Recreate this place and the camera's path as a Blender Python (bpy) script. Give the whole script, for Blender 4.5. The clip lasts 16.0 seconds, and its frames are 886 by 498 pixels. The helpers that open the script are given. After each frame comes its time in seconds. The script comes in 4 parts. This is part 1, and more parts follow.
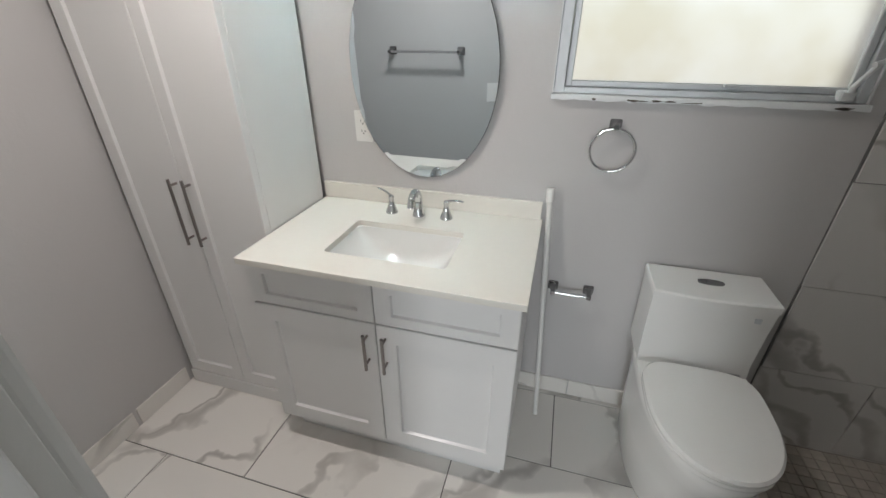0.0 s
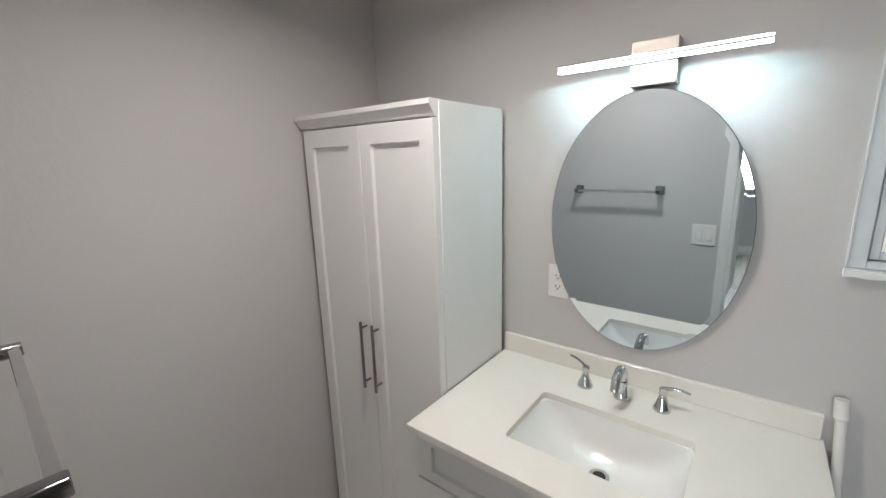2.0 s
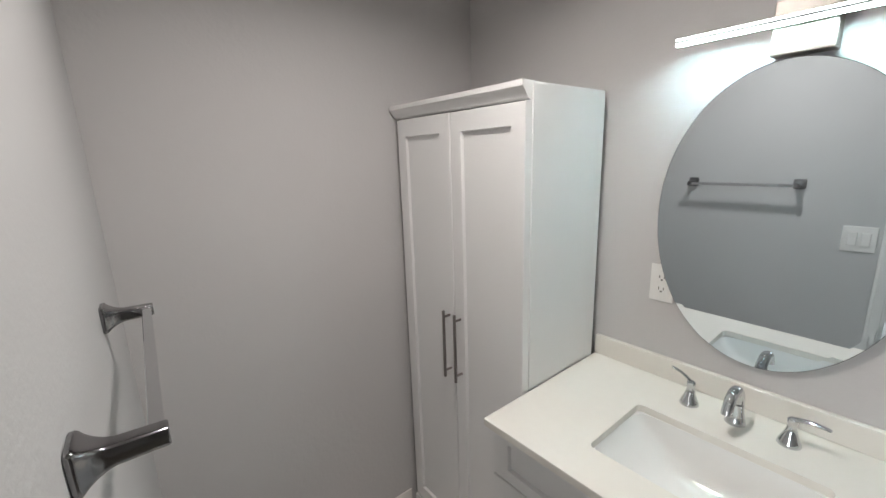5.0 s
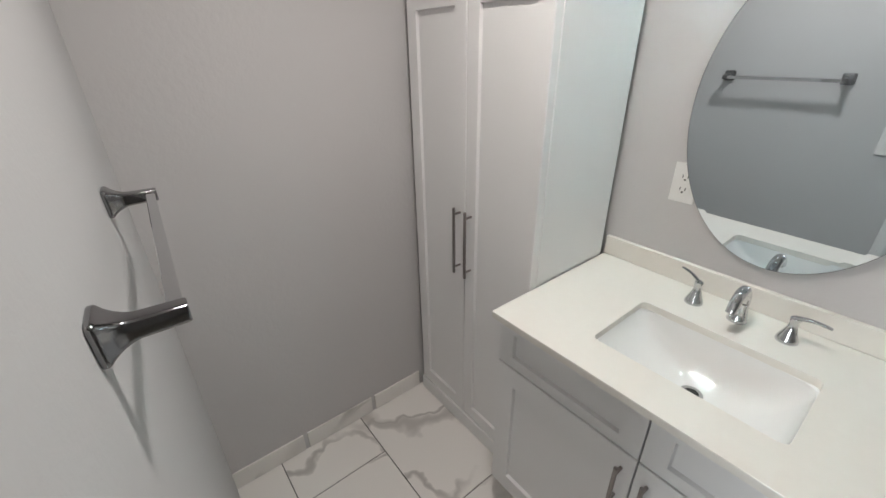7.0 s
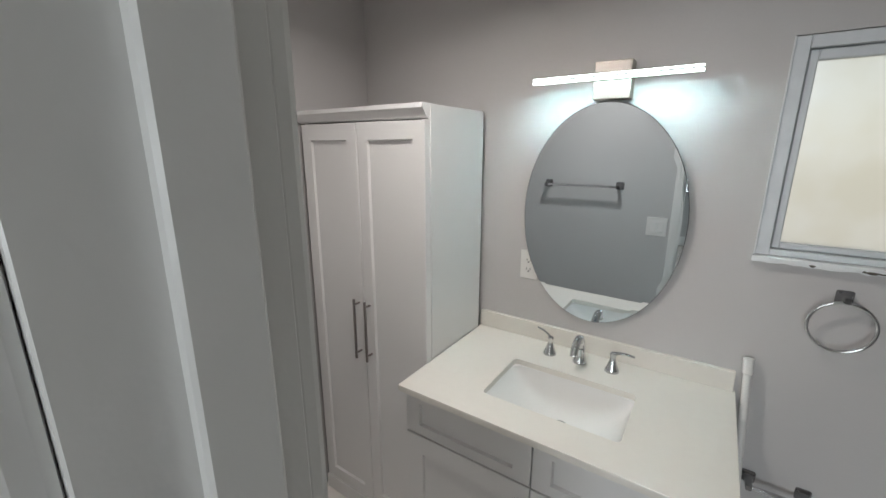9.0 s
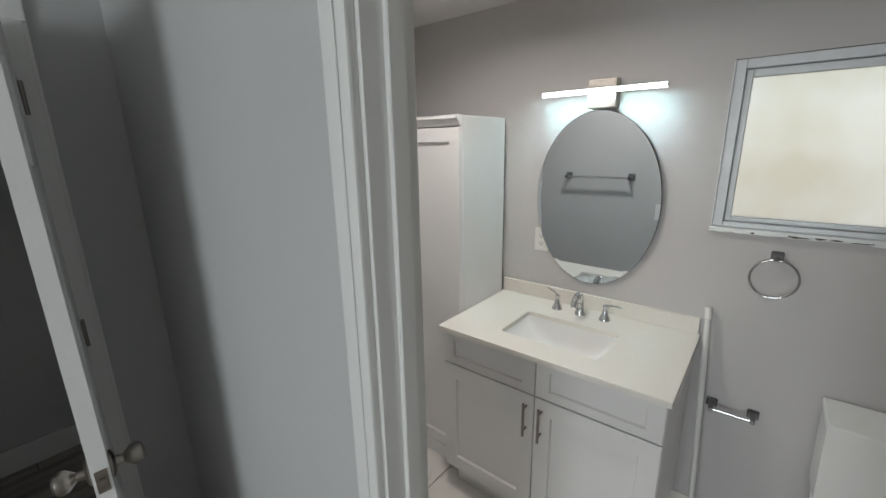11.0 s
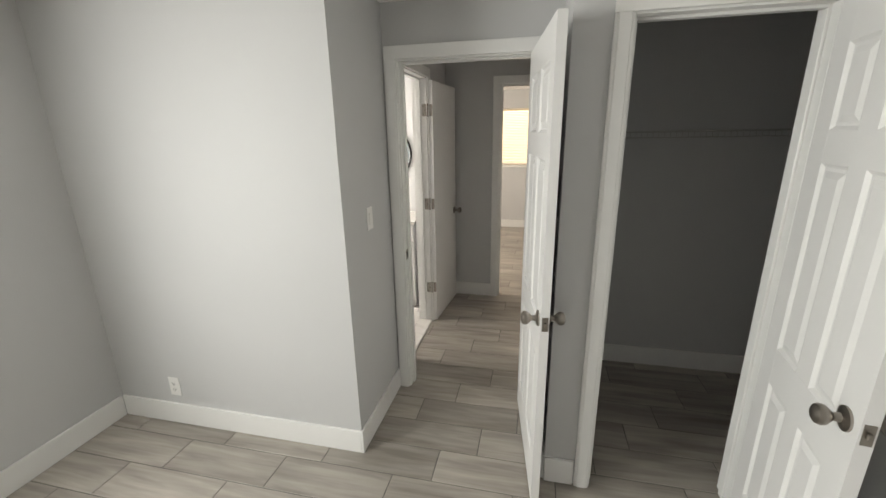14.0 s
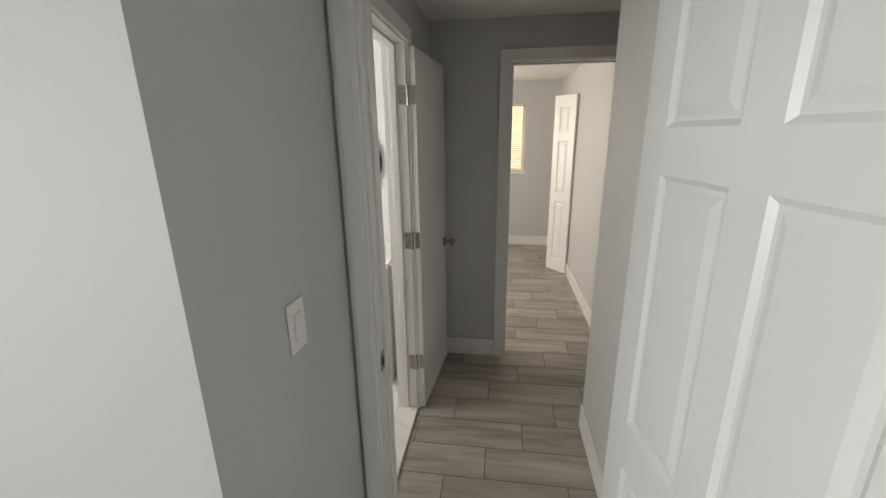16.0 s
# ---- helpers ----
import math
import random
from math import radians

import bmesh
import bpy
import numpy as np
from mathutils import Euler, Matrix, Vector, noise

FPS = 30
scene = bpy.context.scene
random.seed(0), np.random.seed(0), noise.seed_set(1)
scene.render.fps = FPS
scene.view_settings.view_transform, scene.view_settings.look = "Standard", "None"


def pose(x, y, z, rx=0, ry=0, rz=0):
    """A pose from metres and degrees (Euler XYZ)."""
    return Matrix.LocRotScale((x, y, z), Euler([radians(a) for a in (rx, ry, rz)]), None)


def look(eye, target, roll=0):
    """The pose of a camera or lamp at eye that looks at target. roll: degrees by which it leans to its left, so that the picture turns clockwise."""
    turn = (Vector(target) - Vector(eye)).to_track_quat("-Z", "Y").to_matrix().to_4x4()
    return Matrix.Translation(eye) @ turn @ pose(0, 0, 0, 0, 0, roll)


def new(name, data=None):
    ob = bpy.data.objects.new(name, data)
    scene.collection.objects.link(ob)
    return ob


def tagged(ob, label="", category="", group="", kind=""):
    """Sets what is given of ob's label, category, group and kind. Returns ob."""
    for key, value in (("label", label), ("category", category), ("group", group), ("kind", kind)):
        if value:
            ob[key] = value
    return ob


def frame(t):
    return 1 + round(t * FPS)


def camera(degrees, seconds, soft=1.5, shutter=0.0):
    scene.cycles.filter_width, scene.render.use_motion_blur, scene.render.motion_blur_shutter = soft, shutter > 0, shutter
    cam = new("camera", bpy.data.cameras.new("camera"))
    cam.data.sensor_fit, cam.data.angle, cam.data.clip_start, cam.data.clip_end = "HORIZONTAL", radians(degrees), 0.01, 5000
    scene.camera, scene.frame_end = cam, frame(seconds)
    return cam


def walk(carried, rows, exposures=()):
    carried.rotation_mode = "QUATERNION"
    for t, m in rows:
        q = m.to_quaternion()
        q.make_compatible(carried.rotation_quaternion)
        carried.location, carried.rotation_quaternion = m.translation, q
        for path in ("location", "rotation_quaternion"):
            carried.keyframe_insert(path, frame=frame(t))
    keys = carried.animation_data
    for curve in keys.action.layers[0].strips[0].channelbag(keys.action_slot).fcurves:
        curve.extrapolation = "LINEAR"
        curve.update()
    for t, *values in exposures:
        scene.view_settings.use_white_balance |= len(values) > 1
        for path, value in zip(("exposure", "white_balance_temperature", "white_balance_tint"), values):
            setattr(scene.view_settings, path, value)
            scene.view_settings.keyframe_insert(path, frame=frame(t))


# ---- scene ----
cam = camera(95.3, 16.0)
PATH = [
    (0, (0.143, -0.136, 1.539), (-0.340, 1.558, 0.591), 0.1),
    (0.5, (0.061, -0.110, 1.538), (-0.650, 1.526, 0.633), -0.9),
    (1, (-0.008, -0.084, 1.570), (-0.912, 1.511, 0.772), -1.8),
    (1.5, (-0.069, -0.020, 1.596), (-1.144, 1.548, 0.976), -1.5),
    (2, (-0.084, 0.028, 1.640), (-1.289, 1.564, 1.209), -1.7),
    (2.5, (-0.091, 0.033, 1.668), (-1.383, 1.537, 1.401), -1.5),
    (3, (-0.094, 0.031, 1.684), (-1.431, 1.512, 1.540), -1.6),
    (3.5, (-0.087, 0.035, 1.700), (-1.461, 1.486, 1.623), -1.8),
    (4, (-0.086, 0.038, 1.701), (-1.510, 1.436, 1.571), -2.0),
    (4.5, (-0.078, 0.060, 1.682), (-1.569, 1.359, 1.386), -2.3),
    (5, (-0.100, 0.060, 1.622), (-1.616, 1.284, 1.172), -1.9),
    (5.2, (-0.102, 0.076, 1.644), (-1.625, 1.251, 1.096), -2.4),
    (7.3, (-0.140, 0.050, 1.584), (-1.544, 1.154, 0.684), -0.8),
    (7.5, (-0.128, 0.034, 1.595), (-1.530, 1.194, 0.764), -0.6),
    (8, (-0.107, -0.023, 1.631), (-1.427, 1.334, 0.988), -0.1),
    (8.5, (-0.071, -0.093, 1.653), (-1.227, 1.458, 1.144), 0.2),
    (8.7, (-0.057, -0.116, 1.660), (-1.139, 1.494, 1.173), 0.1),
    (10.8, (0.259, -0.460, 1.685), (-0.901, 1.092, 1.186), -1.2),
    (11, (0.259, -0.520, 1.684), (-0.959, 0.985, 1.183), -1.0),
    (11.5, (0.267, -0.728, 1.666), (-1.202, 0.530, 1.156), -0.3),
    (11.6, (0.258, -0.772, 1.669), (-1.273, 0.403, 1.146), 0.0),
    (12, (0.282, -0.854, 1.669), (-1.452, -0.010, 1.140), 0.2),
    (12.2, (0.303, -0.868, 1.666), (-1.511, -0.220, 1.128), 0.3),
    (12.5, (0.358, -0.872, 1.656), (-1.533, -0.514, 1.111), 0.2),
    (13, (0.393, -0.922, 1.662), (-1.529, -1.004, 1.113), -0.1),
    (13.5, (0.321, -1.075, 1.657), (-1.574, -1.408, 1.112), -0.5),
    (14, (0.163, -1.247, 1.660), (-1.709, -1.681, 1.107), -1.0),
    (14.5, (-0.094, -1.352, 1.642), (-1.955, -1.832, 1.087), -1.3),
    (15, (-0.400, -1.424, 1.651), (-2.266, -1.887, 1.100), -1.5),
    (15.5, (-0.730, -1.570, 1.621), (-2.619, -1.935, 1.075), -0.9),
    (16, (-1.015, -1.646, 1.648), (-2.918, -1.919, 1.097), -0.8),
]
EXPOSURES = [(0, -0.72, 6750, 11), (2, -0.78, 6750, 11), (7.5, -0.72, 6750, 11), (8, -0.8, 6750, 11), (8.7, -1.0, 6750, 11), (11, -1.0, 6800, 10), (11.7, -0.62, 6900, 11), (12.5, -0.26, 7300, 11), (13.5, -0.2, 7600, 12), (15, -0.3, 7450, 12), (16, -0.56, 7350, 11)]
walk(cam, [(t, look(eye, target, roll)) for t, eye, target, roll in PATH], EXPOSURES)

# ---- world and light ----
world = bpy.data.worlds.new("sky")
scene.world = world
world.use_nodes = True
wn = world.node_tree
sky = wn.nodes.new("ShaderNodeTexSky")
sky.sky_type = "NISHITA"
sky.sun_disc = False
sky.sun_elevation, sky.sun_rotation = radians(42), radians(250)
wn.links.new(sky.outputs[0], wn.nodes["Background"].inputs[0])
wn.nodes["Background"].inputs[1].default_value = 0.1


def sun_lamp():
    d = bpy.data.lights.new("sun", "SUN")
    d.energy, d.angle, d.color = 2.5, radians(0.5), (1, 0.95, 0.87)
    ob = new("sun", d)
    ob.matrix_world = look((-12, -5, 11), (-6, -2, 1))


def window_light(name, eye, target, w, h, watts, colour):
    d = bpy.data.lights.new(name, "AREA")
    d.shape, d.size, d.size_y, d.energy, d.color = "RECTANGLE", w, h, watts, colour
    ob = new(name, d)
    ob.matrix_world = look(eye, target)
    return ob


sun_lamp()
window_light("bedroom_window_light", (0.25, -3.86, 1.45), (0.25, 0, 0.25), 1.2, 1.25, 108, (0.85, 0.94, 1.0))
window_light("bathroom_window_light", (0.542, 1.552, 1.658), (0.542, 0, 1.54), 0.88, 0.61, 2.0, (0.97, 1.0, 0.94))
bulb = bpy.data.lights.new("bathroom_ceiling_bulb", "AREA")
bulb.shape, bulb.size, bulb.energy, bulb.color = "DISK", 0.12, 16.0, (1.0, 0.965, 0.945)
bulb.spread = radians(160)
new("bathroom_ceiling_bulb", bulb).matrix_world = look((-0.62, 0.566, 2.315), (-0.62, 0.5661, 0))
# unseen far room window, assumed from the bright north wall opposite
window_light("far_room_assumed_window_light", (-5.4, -3.78, 1.5), (-5.4, 0, 1.2), 1.5, 1.2, 80, (1.0, 0.97, 0.92))
window_light("far_blind_window_light", (-7.3, -1.9, 1.6), (0, -1.9, 1.6), 1.1, 0.95, 7, (1.0, 0.82, 0.6))
# added lamp, no known window: brightens the second bathroom and the hall
window_light("second_bathroom_added_light", (-2.52, -4.18, 1.7), (-3.12, -2.0, 1.3), 0.9, 0.7, 70, (0.95, 0.98, 1.0))

# ---- materials ----


def mat(name, colour, rough=0.5, metal=0.0, noise_scale=8.0, vary=0.06, bump=0.0, bump_scale=120.0, coat=0.0, spread=0.0):
    """A principled paint or metal with large and fine variation, fine relief and optional difference from piece to piece."""
    m = bpy.data.materials.new(name)
    m.use_nodes = True
    nt = m.node_tree
    b = nt.nodes["Principled BSDF"]
    b.inputs["Roughness"].default_value, b.inputs["Metallic"].default_value = rough, metal
    b.inputs["Coat Weight"].default_value = coat
    tc = nt.nodes.new("ShaderNodeTexCoord")
    n = nt.nodes.new("ShaderNodeTexNoise")
    n.inputs["Scale"].default_value, n.inputs["Detail"].default_value = noise_scale, 5
    nt.links.new(tc.outputs["Object"], n.inputs["Vector"])
    mix = nt.nodes.new("ShaderNodeMixRGB")
    c = Vector(colour)
    mix.inputs[1].default_value = (*(c * (1 - vary)), 1)
    mix.inputs[2].default_value = (*[min(1, v * (1 + vary)) for v in c], 1)
    nt.links.new(n.outputs["Fac"], mix.inputs[0])
    out = mix.outputs[0]
    if spread:
        info = nt.nodes.new("ShaderNodeObjectInfo")
        mr = nt.nodes.new("ShaderNodeMapRange")
        mr.inputs[3].default_value, mr.inputs[4].default_value = 1 - spread, 1 + spread
        nt.links.new(info.outputs["Random"], mr.inputs[0])
        mul = nt.nodes.new("ShaderNodeMixRGB")
        mul.blend_type = "MULTIPLY"
        mul.inputs[0].default_value = 1
        nt.links.new(out, mul.inputs[1])
        nt.links.new(mr.outputs[0], mul.inputs[2])
        out = mul.outputs[0]
    nt.links.new(out, b.inputs["Base Color"])
    rr = nt.nodes.new("ShaderNodeMapRange")
    rr.inputs[3].default_value, rr.inputs[4].default_value = max(0.02, rough * 0.85), min(1, rough * 1.15)
    nt.links.new(n.outputs["Fac"], rr.inputs[0])
    nt.links.new(rr.outputs[0], b.inputs["Roughness"])
    if bump:
        n2 = nt.nodes.new("ShaderNodeTexNoise")
        n2.inputs["Scale"].default_value, n2.inputs["Detail"].default_value = bump_scale, 3
        nt.links.new(tc.outputs["Object"], n2.inputs["Vector"])
        bp = nt.nodes.new("ShaderNodeBump")
        bp.inputs["Strength"].default_value, bp.inputs["Distance"].default_value = bump, 0.004
        nt.links.new(n2.outputs["Fac"], bp.inputs["Height"])
        nt.links.new(bp.outputs[0], b.inputs["Normal"])
    return m


def marble(name, base, vein, rough=0.18, scale=0.75):
    """White polished porcelain with broad, soft, slanting grey veins that differ from tile to tile."""
    m = bpy.data.materials.new(name)
    m.use_nodes = True
    nt = m.node_tree
    b = nt.nodes["Principled BSDF"]
    b.inputs["Roughness"].default_value = rough
    geo = nt.nodes.new("ShaderNodeNewGeometry")
    info = nt.nodes.new("ShaderNodeObjectInfo")
    off = nt.nodes.new("ShaderNodeVectorMath")
    off.operation = "MULTIPLY_ADD"
    comb = nt.nodes.new("ShaderNodeCombineXYZ")
    mul = nt.nodes.new("ShaderNodeMath")
    mul.operation = "MULTIPLY"
    mul.inputs[1].default_value = 37.0
    nt.links.new(info.outputs["Random"], mul.inputs[0])
    for k in range(3):
        nt.links.new(mul.outputs[0], comb.inputs[k])
    off.inputs[1].default_value = (1, 1, 1)
    nt.links.new(geo.outputs["Position"], off.inputs[0])
    nt.links.new(comb.outputs[0], off.inputs[2])
    warp = nt.nodes.new("ShaderNodeTexNoise")
    warp.inputs["Scale"].default_value, warp.inputs["Detail"].default_value = 2.6, 4
    nt.links.new(off.outputs[0], warp.inputs["Vector"])
    add = nt.nodes.new("ShaderNodeVectorMath")
    add.operation = "MULTIPLY_ADD"
    add.inputs[1].default_value = (0.4, 0.4, 0.4)
    nt.links.new(warp.outputs["Color"], add.inputs[0])
    nt.links.new(off.outputs[0], add.inputs[2])

    def veins(freq, cut, strength, turn, bend):
        mp = nt.nodes.new("ShaderNodeMapping")
        mp.inputs["Rotation"].default_value = turn
        nt.links.new(add.outputs[0], mp.inputs["Vector"])
        w = nt.nodes.new("ShaderNodeTexWave")
        w.inputs["Scale"].default_value, w.inputs["Distortion"].default_value = freq, bend
        w.inputs["Detail"].default_value, w.inputs["Detail Scale"].default_value = 4, 1.4
        nt.links.new(mp.outputs[0], w.inputs["Vector"])
        mr = nt.nodes.new("ShaderNodeMapRange")
        mr.inputs[1].default_value, mr.inputs[2].default_value = cut, 1.0
        mr.inputs[3].default_value, mr.inputs[4].default_value = 0.0, strength
        nt.links.new(w.outputs["Fac"], mr.inputs[0])
        return mr.outputs[0]

    v1 = veins(scale, 0.91, 0.66, (0.3, 0.5, 0.75), 3.4)
    v2 = veins(scale * 1.7, 0.955, 0.75, (0.2, 0.9, 0.45), 5.0)
    fade = nt.nodes.new("ShaderNodeTexNoise")
    fade.inputs["Scale"].default_value = 2.2
    nt.links.new(off.outputs[0], fade.inputs["Vector"])
    fr = nt.nodes.new("ShaderNodeMapRange")
    fr.inputs[1].default_value, fr.inputs[2].default_value = 0.4, 0.56
    nt.links.new(fade.outputs["Fac"], fr.inputs[0])
    mx = nt.nodes.new("ShaderNodeMath")
    mx.operation = "MAXIMUM"
    nt.links.new(v1, mx.inputs[0])
    nt.links.new(v2, mx.inputs[1])
    m2 = nt.nodes.new("ShaderNodeMath")
    m2.operation = "MULTIPLY"
    nt.links.new(mx.outputs[0], m2.inputs[0])
    nt.links.new(fr.outputs[0], m2.inputs[1])
    mix = nt.nodes.new("ShaderNodeMixRGB")
    mix.inputs[1].default_value, mix.inputs[2].default_value = (*base, 1), (*vein, 1)
    nt.links.new(m2.outputs[0], mix.inputs[0])
    nt.links.new(mix.outputs[0], b.inputs["Base Color"])
    return m


def wood_tile(name, dark, light, rough=0.42):
    """Grey wood-look porcelain plank with grain along its length and a tone of its own."""
    m = bpy.data.materials.new(name)
    m.use_nodes = True
    nt = m.node_tree
    b = nt.nodes["Principled BSDF"]
    b.inputs["Roughness"].default_value = rough
    geo = nt.nodes.new("ShaderNodeNewGeometry")
    info = nt.nodes.new("ShaderNodeObjectInfo")
    comb = nt.nodes.new("ShaderNodeCombineXYZ")
    mul = nt.nodes.new("ShaderNodeMath")
    mul.operation = "MULTIPLY"
    mul.inputs[1].default_value = 53.0
    nt.links.new(info.outputs["Random"], mul.inputs[0])
    for k in range(3):
        nt.links.new(mul.outputs[0], comb.inputs[k])
    off = nt.nodes.new("ShaderNodeVectorMath")
    off.operation = "ADD"
    nt.links.new(geo.outputs["Position"], off.inputs[0])
    nt.links.new(comb.outputs[0], off.inputs[1])
    mp = nt.nodes.new("ShaderNodeMapping")
    mp.inputs["Scale"].default_value = (26, 2.2, 8)
    nt.links.new(off.outputs[0], mp.inputs["Vector"])
    g = nt.nodes.new("ShaderNodeTexNoise")
    g.inputs["Scale"].default_value, g.inputs["Detail"].default_value, g.inputs["Distortion"].default_value = 1.0, 7, 0.6
    nt.links.new(mp.outputs[0], g.inputs["Vector"])
    mp2 = nt.nodes.new("ShaderNodeMapping")
    mp2.inputs["Scale"].default_value = (7, 1.4, 4)
    nt.links.new(off.outputs[0], mp2.inputs["Vector"])
    g2 = nt.nodes.new("ShaderNodeTexNoise")
    g2.inputs["Scale"].default_value, g2.inputs["Detail"].default_value = 1.0, 4
    nt.links.new(mp2.outputs[0], g2.inputs["Vector"])
    av = nt.nodes.new("ShaderNodeMath")
    av.operation = "ADD"
    nt.links.new(g.outputs["Fac"], av.inputs[0])
    nt.links.new(g2.outputs["Fac"], av.inputs[1])
    mr = nt.nodes.new("ShaderNodeMapRange")
    mr.inputs[1].default_value, mr.inputs[2].default_value = 0.7, 1.3
    nt.links.new(av.outputs[0], mr.inputs[0])
    mix = nt.nodes.new("ShaderNodeMixRGB")
    mix.inputs[1].default_value, mix.inputs[2].default_value = (*dark, 1), (*light, 1)
    nt.links.new(mr.outputs[0], mix.inputs[0])
    tone = nt.nodes.new("ShaderNodeMapRange")
    tone.inputs[3].default_value, tone.inputs[4].default_value = 0.86, 1.12
    nt.links.new(info.outputs["Random"], tone.inputs[0])
    mm = nt.nodes.new("ShaderNodeMixRGB")
    mm.blend_type = "MULTIPLY"
    mm.inputs[0].default_value = 1
    nt.links.new(mix.outputs[0], mm.inputs[1])
    nt.links.new(tone.outputs[0], mm.inputs[2])
    nt.links.new(mm.outputs[0], b.inputs["Base Color"])
    bp = nt.nodes.new("ShaderNodeBump")
    bp.inputs["Strength"].default_value, bp.inputs["Distance"].default_value = 0.12, 0.002
    nt.links.new(g.outputs["Fac"], bp.inputs["Height"])
    nt.links.new(bp.outputs[0], b.inputs["Normal"])
    return m


def glow(name, colour, strength):
    m = bpy.data.materials.new(name)
    m.use_nodes = True
    b = m.node_tree.nodes["Principled BSDF"]
    b.inputs["Base Color"].default_value = (0.9, 0.9, 0.9, 1)
    b.inputs["Emission Color"].default_value = (*colour, 1)
    b.inputs["Emission Strength"].default_value = strength
    return m


def glass(name, rough, tint=(1, 1, 1)):
    m = bpy.data.materials.new(name)
    m.use_nodes = True
    b = m.node_tree.nodes["Principled BSDF"]
    b.inputs["Base Color"].default_value = (*tint, 1)
    b.inputs["Transmission Weight"].default_value, b.inputs["Roughness"].default_value = 1.0, rough
    b.inputs["IOR"].default_value = 1.1
    if rough > 0.3:
        nt = m.node_tree
        tc = nt.nodes.new("ShaderNodeTexCoord")
        n = nt.nodes.new("ShaderNodeTexNoise")
        n.inputs["Scale"].default_value, n.inputs["Detail"].default_value = 4.0, 3
        nt.links.new(tc.outputs["Object"], n.inputs["Vector"])
        mix = nt.nodes.new("ShaderNodeMixRGB")
        mix.inputs[1].default_value, mix.inputs[2].default_value = (0.86, 0.83, 0.76, 1), (1, 1, 1, 1)
        mr = nt.nodes.new("ShaderNodeMapRange")
        mr.inputs[1].default_value, mr.inputs[2].default_value = 0.35, 0.6
        nt.links.new(n.outputs["Fac"], mr.inputs[0])
        nt.links.new(mr.outputs[0], mix.inputs[0])
        nt.links.new(mix.outputs[0], b.inputs["Base Color"])
    return m


WALL = mat("grey_wall_paint", (0.53, 0.53, 0.53), 0.6, 0, 3, 0.02, 0.12, 110)
WALL_B = mat("bathroom_grey_wall_paint", (0.565, 0.548, 0.546), 0.92, 0, 3, 0.02, 0.22, 60)
CEIL = mat("ceiling_paint", (0.78, 0.765, 0.745), 0.7, 0, 4, 0.02, 0.3, 140)
TRIM = mat("white_trim_paint", (0.78, 0.775, 0.76), 0.35, 0, 6, 0.03, 0.12, 60)
DOORP = mat("white_door_paint", (0.79, 0.785, 0.775), 0.32, 0, 5, 0.03, 0.1, 80)
CAB = mat("white_cabinet_lacquer", (0.77, 0.76, 0.755), 0.3, 0, 5, 0.015, 0.05, 90)
QUARTZ = mat("white_quartz", (0.80, 0.77, 0.715), 0.16, 0, 40, 0.02)
PORC = mat("white_porcelain", (0.87, 0.865, 0.85), 0.08, 0, 4, 0.01, coat=0.4)
CHROME = mat("chrome", (0.64, 0.65, 0.66), 0.06, 1.0, 10, 0.02)
# polished metal darkened in its colour to stand for dark room reflections
DARK_CHROME = mat("chrome_dark_reflections", (0.26, 0.26, 0.265), 0.12, 1.0, 10, 0.04)
NICKEL = mat("satin_nickel", (0.52, 0.48, 0.44), 0.4, 1.0, 30, 0.06)
KNOB = mat("dull_nickel_hardware", (0.34, 0.31, 0.28), 0.3, 1.0, 30, 0.08)
PULL = mat("brushed_pull_metal", (0.30, 0.27, 0.26), 0.32, 1.0, 60, 0.1)
ALU = mat("aged_aluminium", (0.60, 0.62, 0.64), 0.5, 0.3, 14, 0.15, 0.15, 60)
PLASTIC = mat("white_plastic", (0.80, 0.79, 0.77), 0.35, 0, 20, 0.02)
BLACK = mat("black_metal", (0.015, 0.015, 0.016), 0.35, 0.3)
# vent slats darkened so the shaded openings read; reused on the light bar's rail
SLAT = mat("darkened_slat_grey", (0.22, 0.23, 0.23), 0.45)
# near-black stands for shade in holes and gaps; also screws and mirror backing
DARK = mat("dark_gap", (0.02, 0.02, 0.02), 0.8)
GROUT = mat("dark_floor_grout", (0.10, 0.095, 0.09), 0.9, 0, 30, 0.15, 0.3, 300)
GROUT_L = mat("grey_tile_grout", (0.16, 0.155, 0.15), 0.9, 0, 30, 0.15, 0.3, 300)
MARBLE = marble("marble_look_porcelain", (0.82, 0.79, 0.755), (0.38, 0.355, 0.335))
MARBLE_W = marble("marble_look_wall_tile", (0.66, 0.64, 0.62), (0.36, 0.34, 0.32), 0.2)
MOSAIC = mat("mottled_stone_mosaic", (0.46, 0.42, 0.37), 0.35, 0, 25, 0.28, 0.1, 60, spread=0.12)
PLANK = wood_tile("grey_wood_look_tile", (0.225, 0.20, 0.176), (0.45, 0.412, 0.368))
MIRROR = mat("mirror_silver", (0.80, 0.875, 0.92), 0.015, 1.0, 3, 0.004)
LED = glow("cool_led_tube", (0.6, 0.94, 1.0), 300.0)
LED_SOFT = glow("cool_led_strip", (0.8, 0.96, 1.0), 16.0)
FROST = glass("frosted_glass", 0.75, (0.97, 0.97, 0.95))
CLEAR = glass("clear_glass", 0.02)
BLIND = mat("cream_blind_slat", (0.78, 0.68, 0.52), 0.5)
WIRE = mat("grey_wire_coating", (0.4, 0.39, 0.37), 0.4)
WORN = mat("worn_white_sill_paint", (0.76, 0.77, 0.78), 0.5, 0, 14, 0.08, 0.4, 50)
CHIP = mat("bare_chipped_edge", (0.10, 0.085, 0.07), 0.9, 0, 60, 0.4, 0.5, 120)
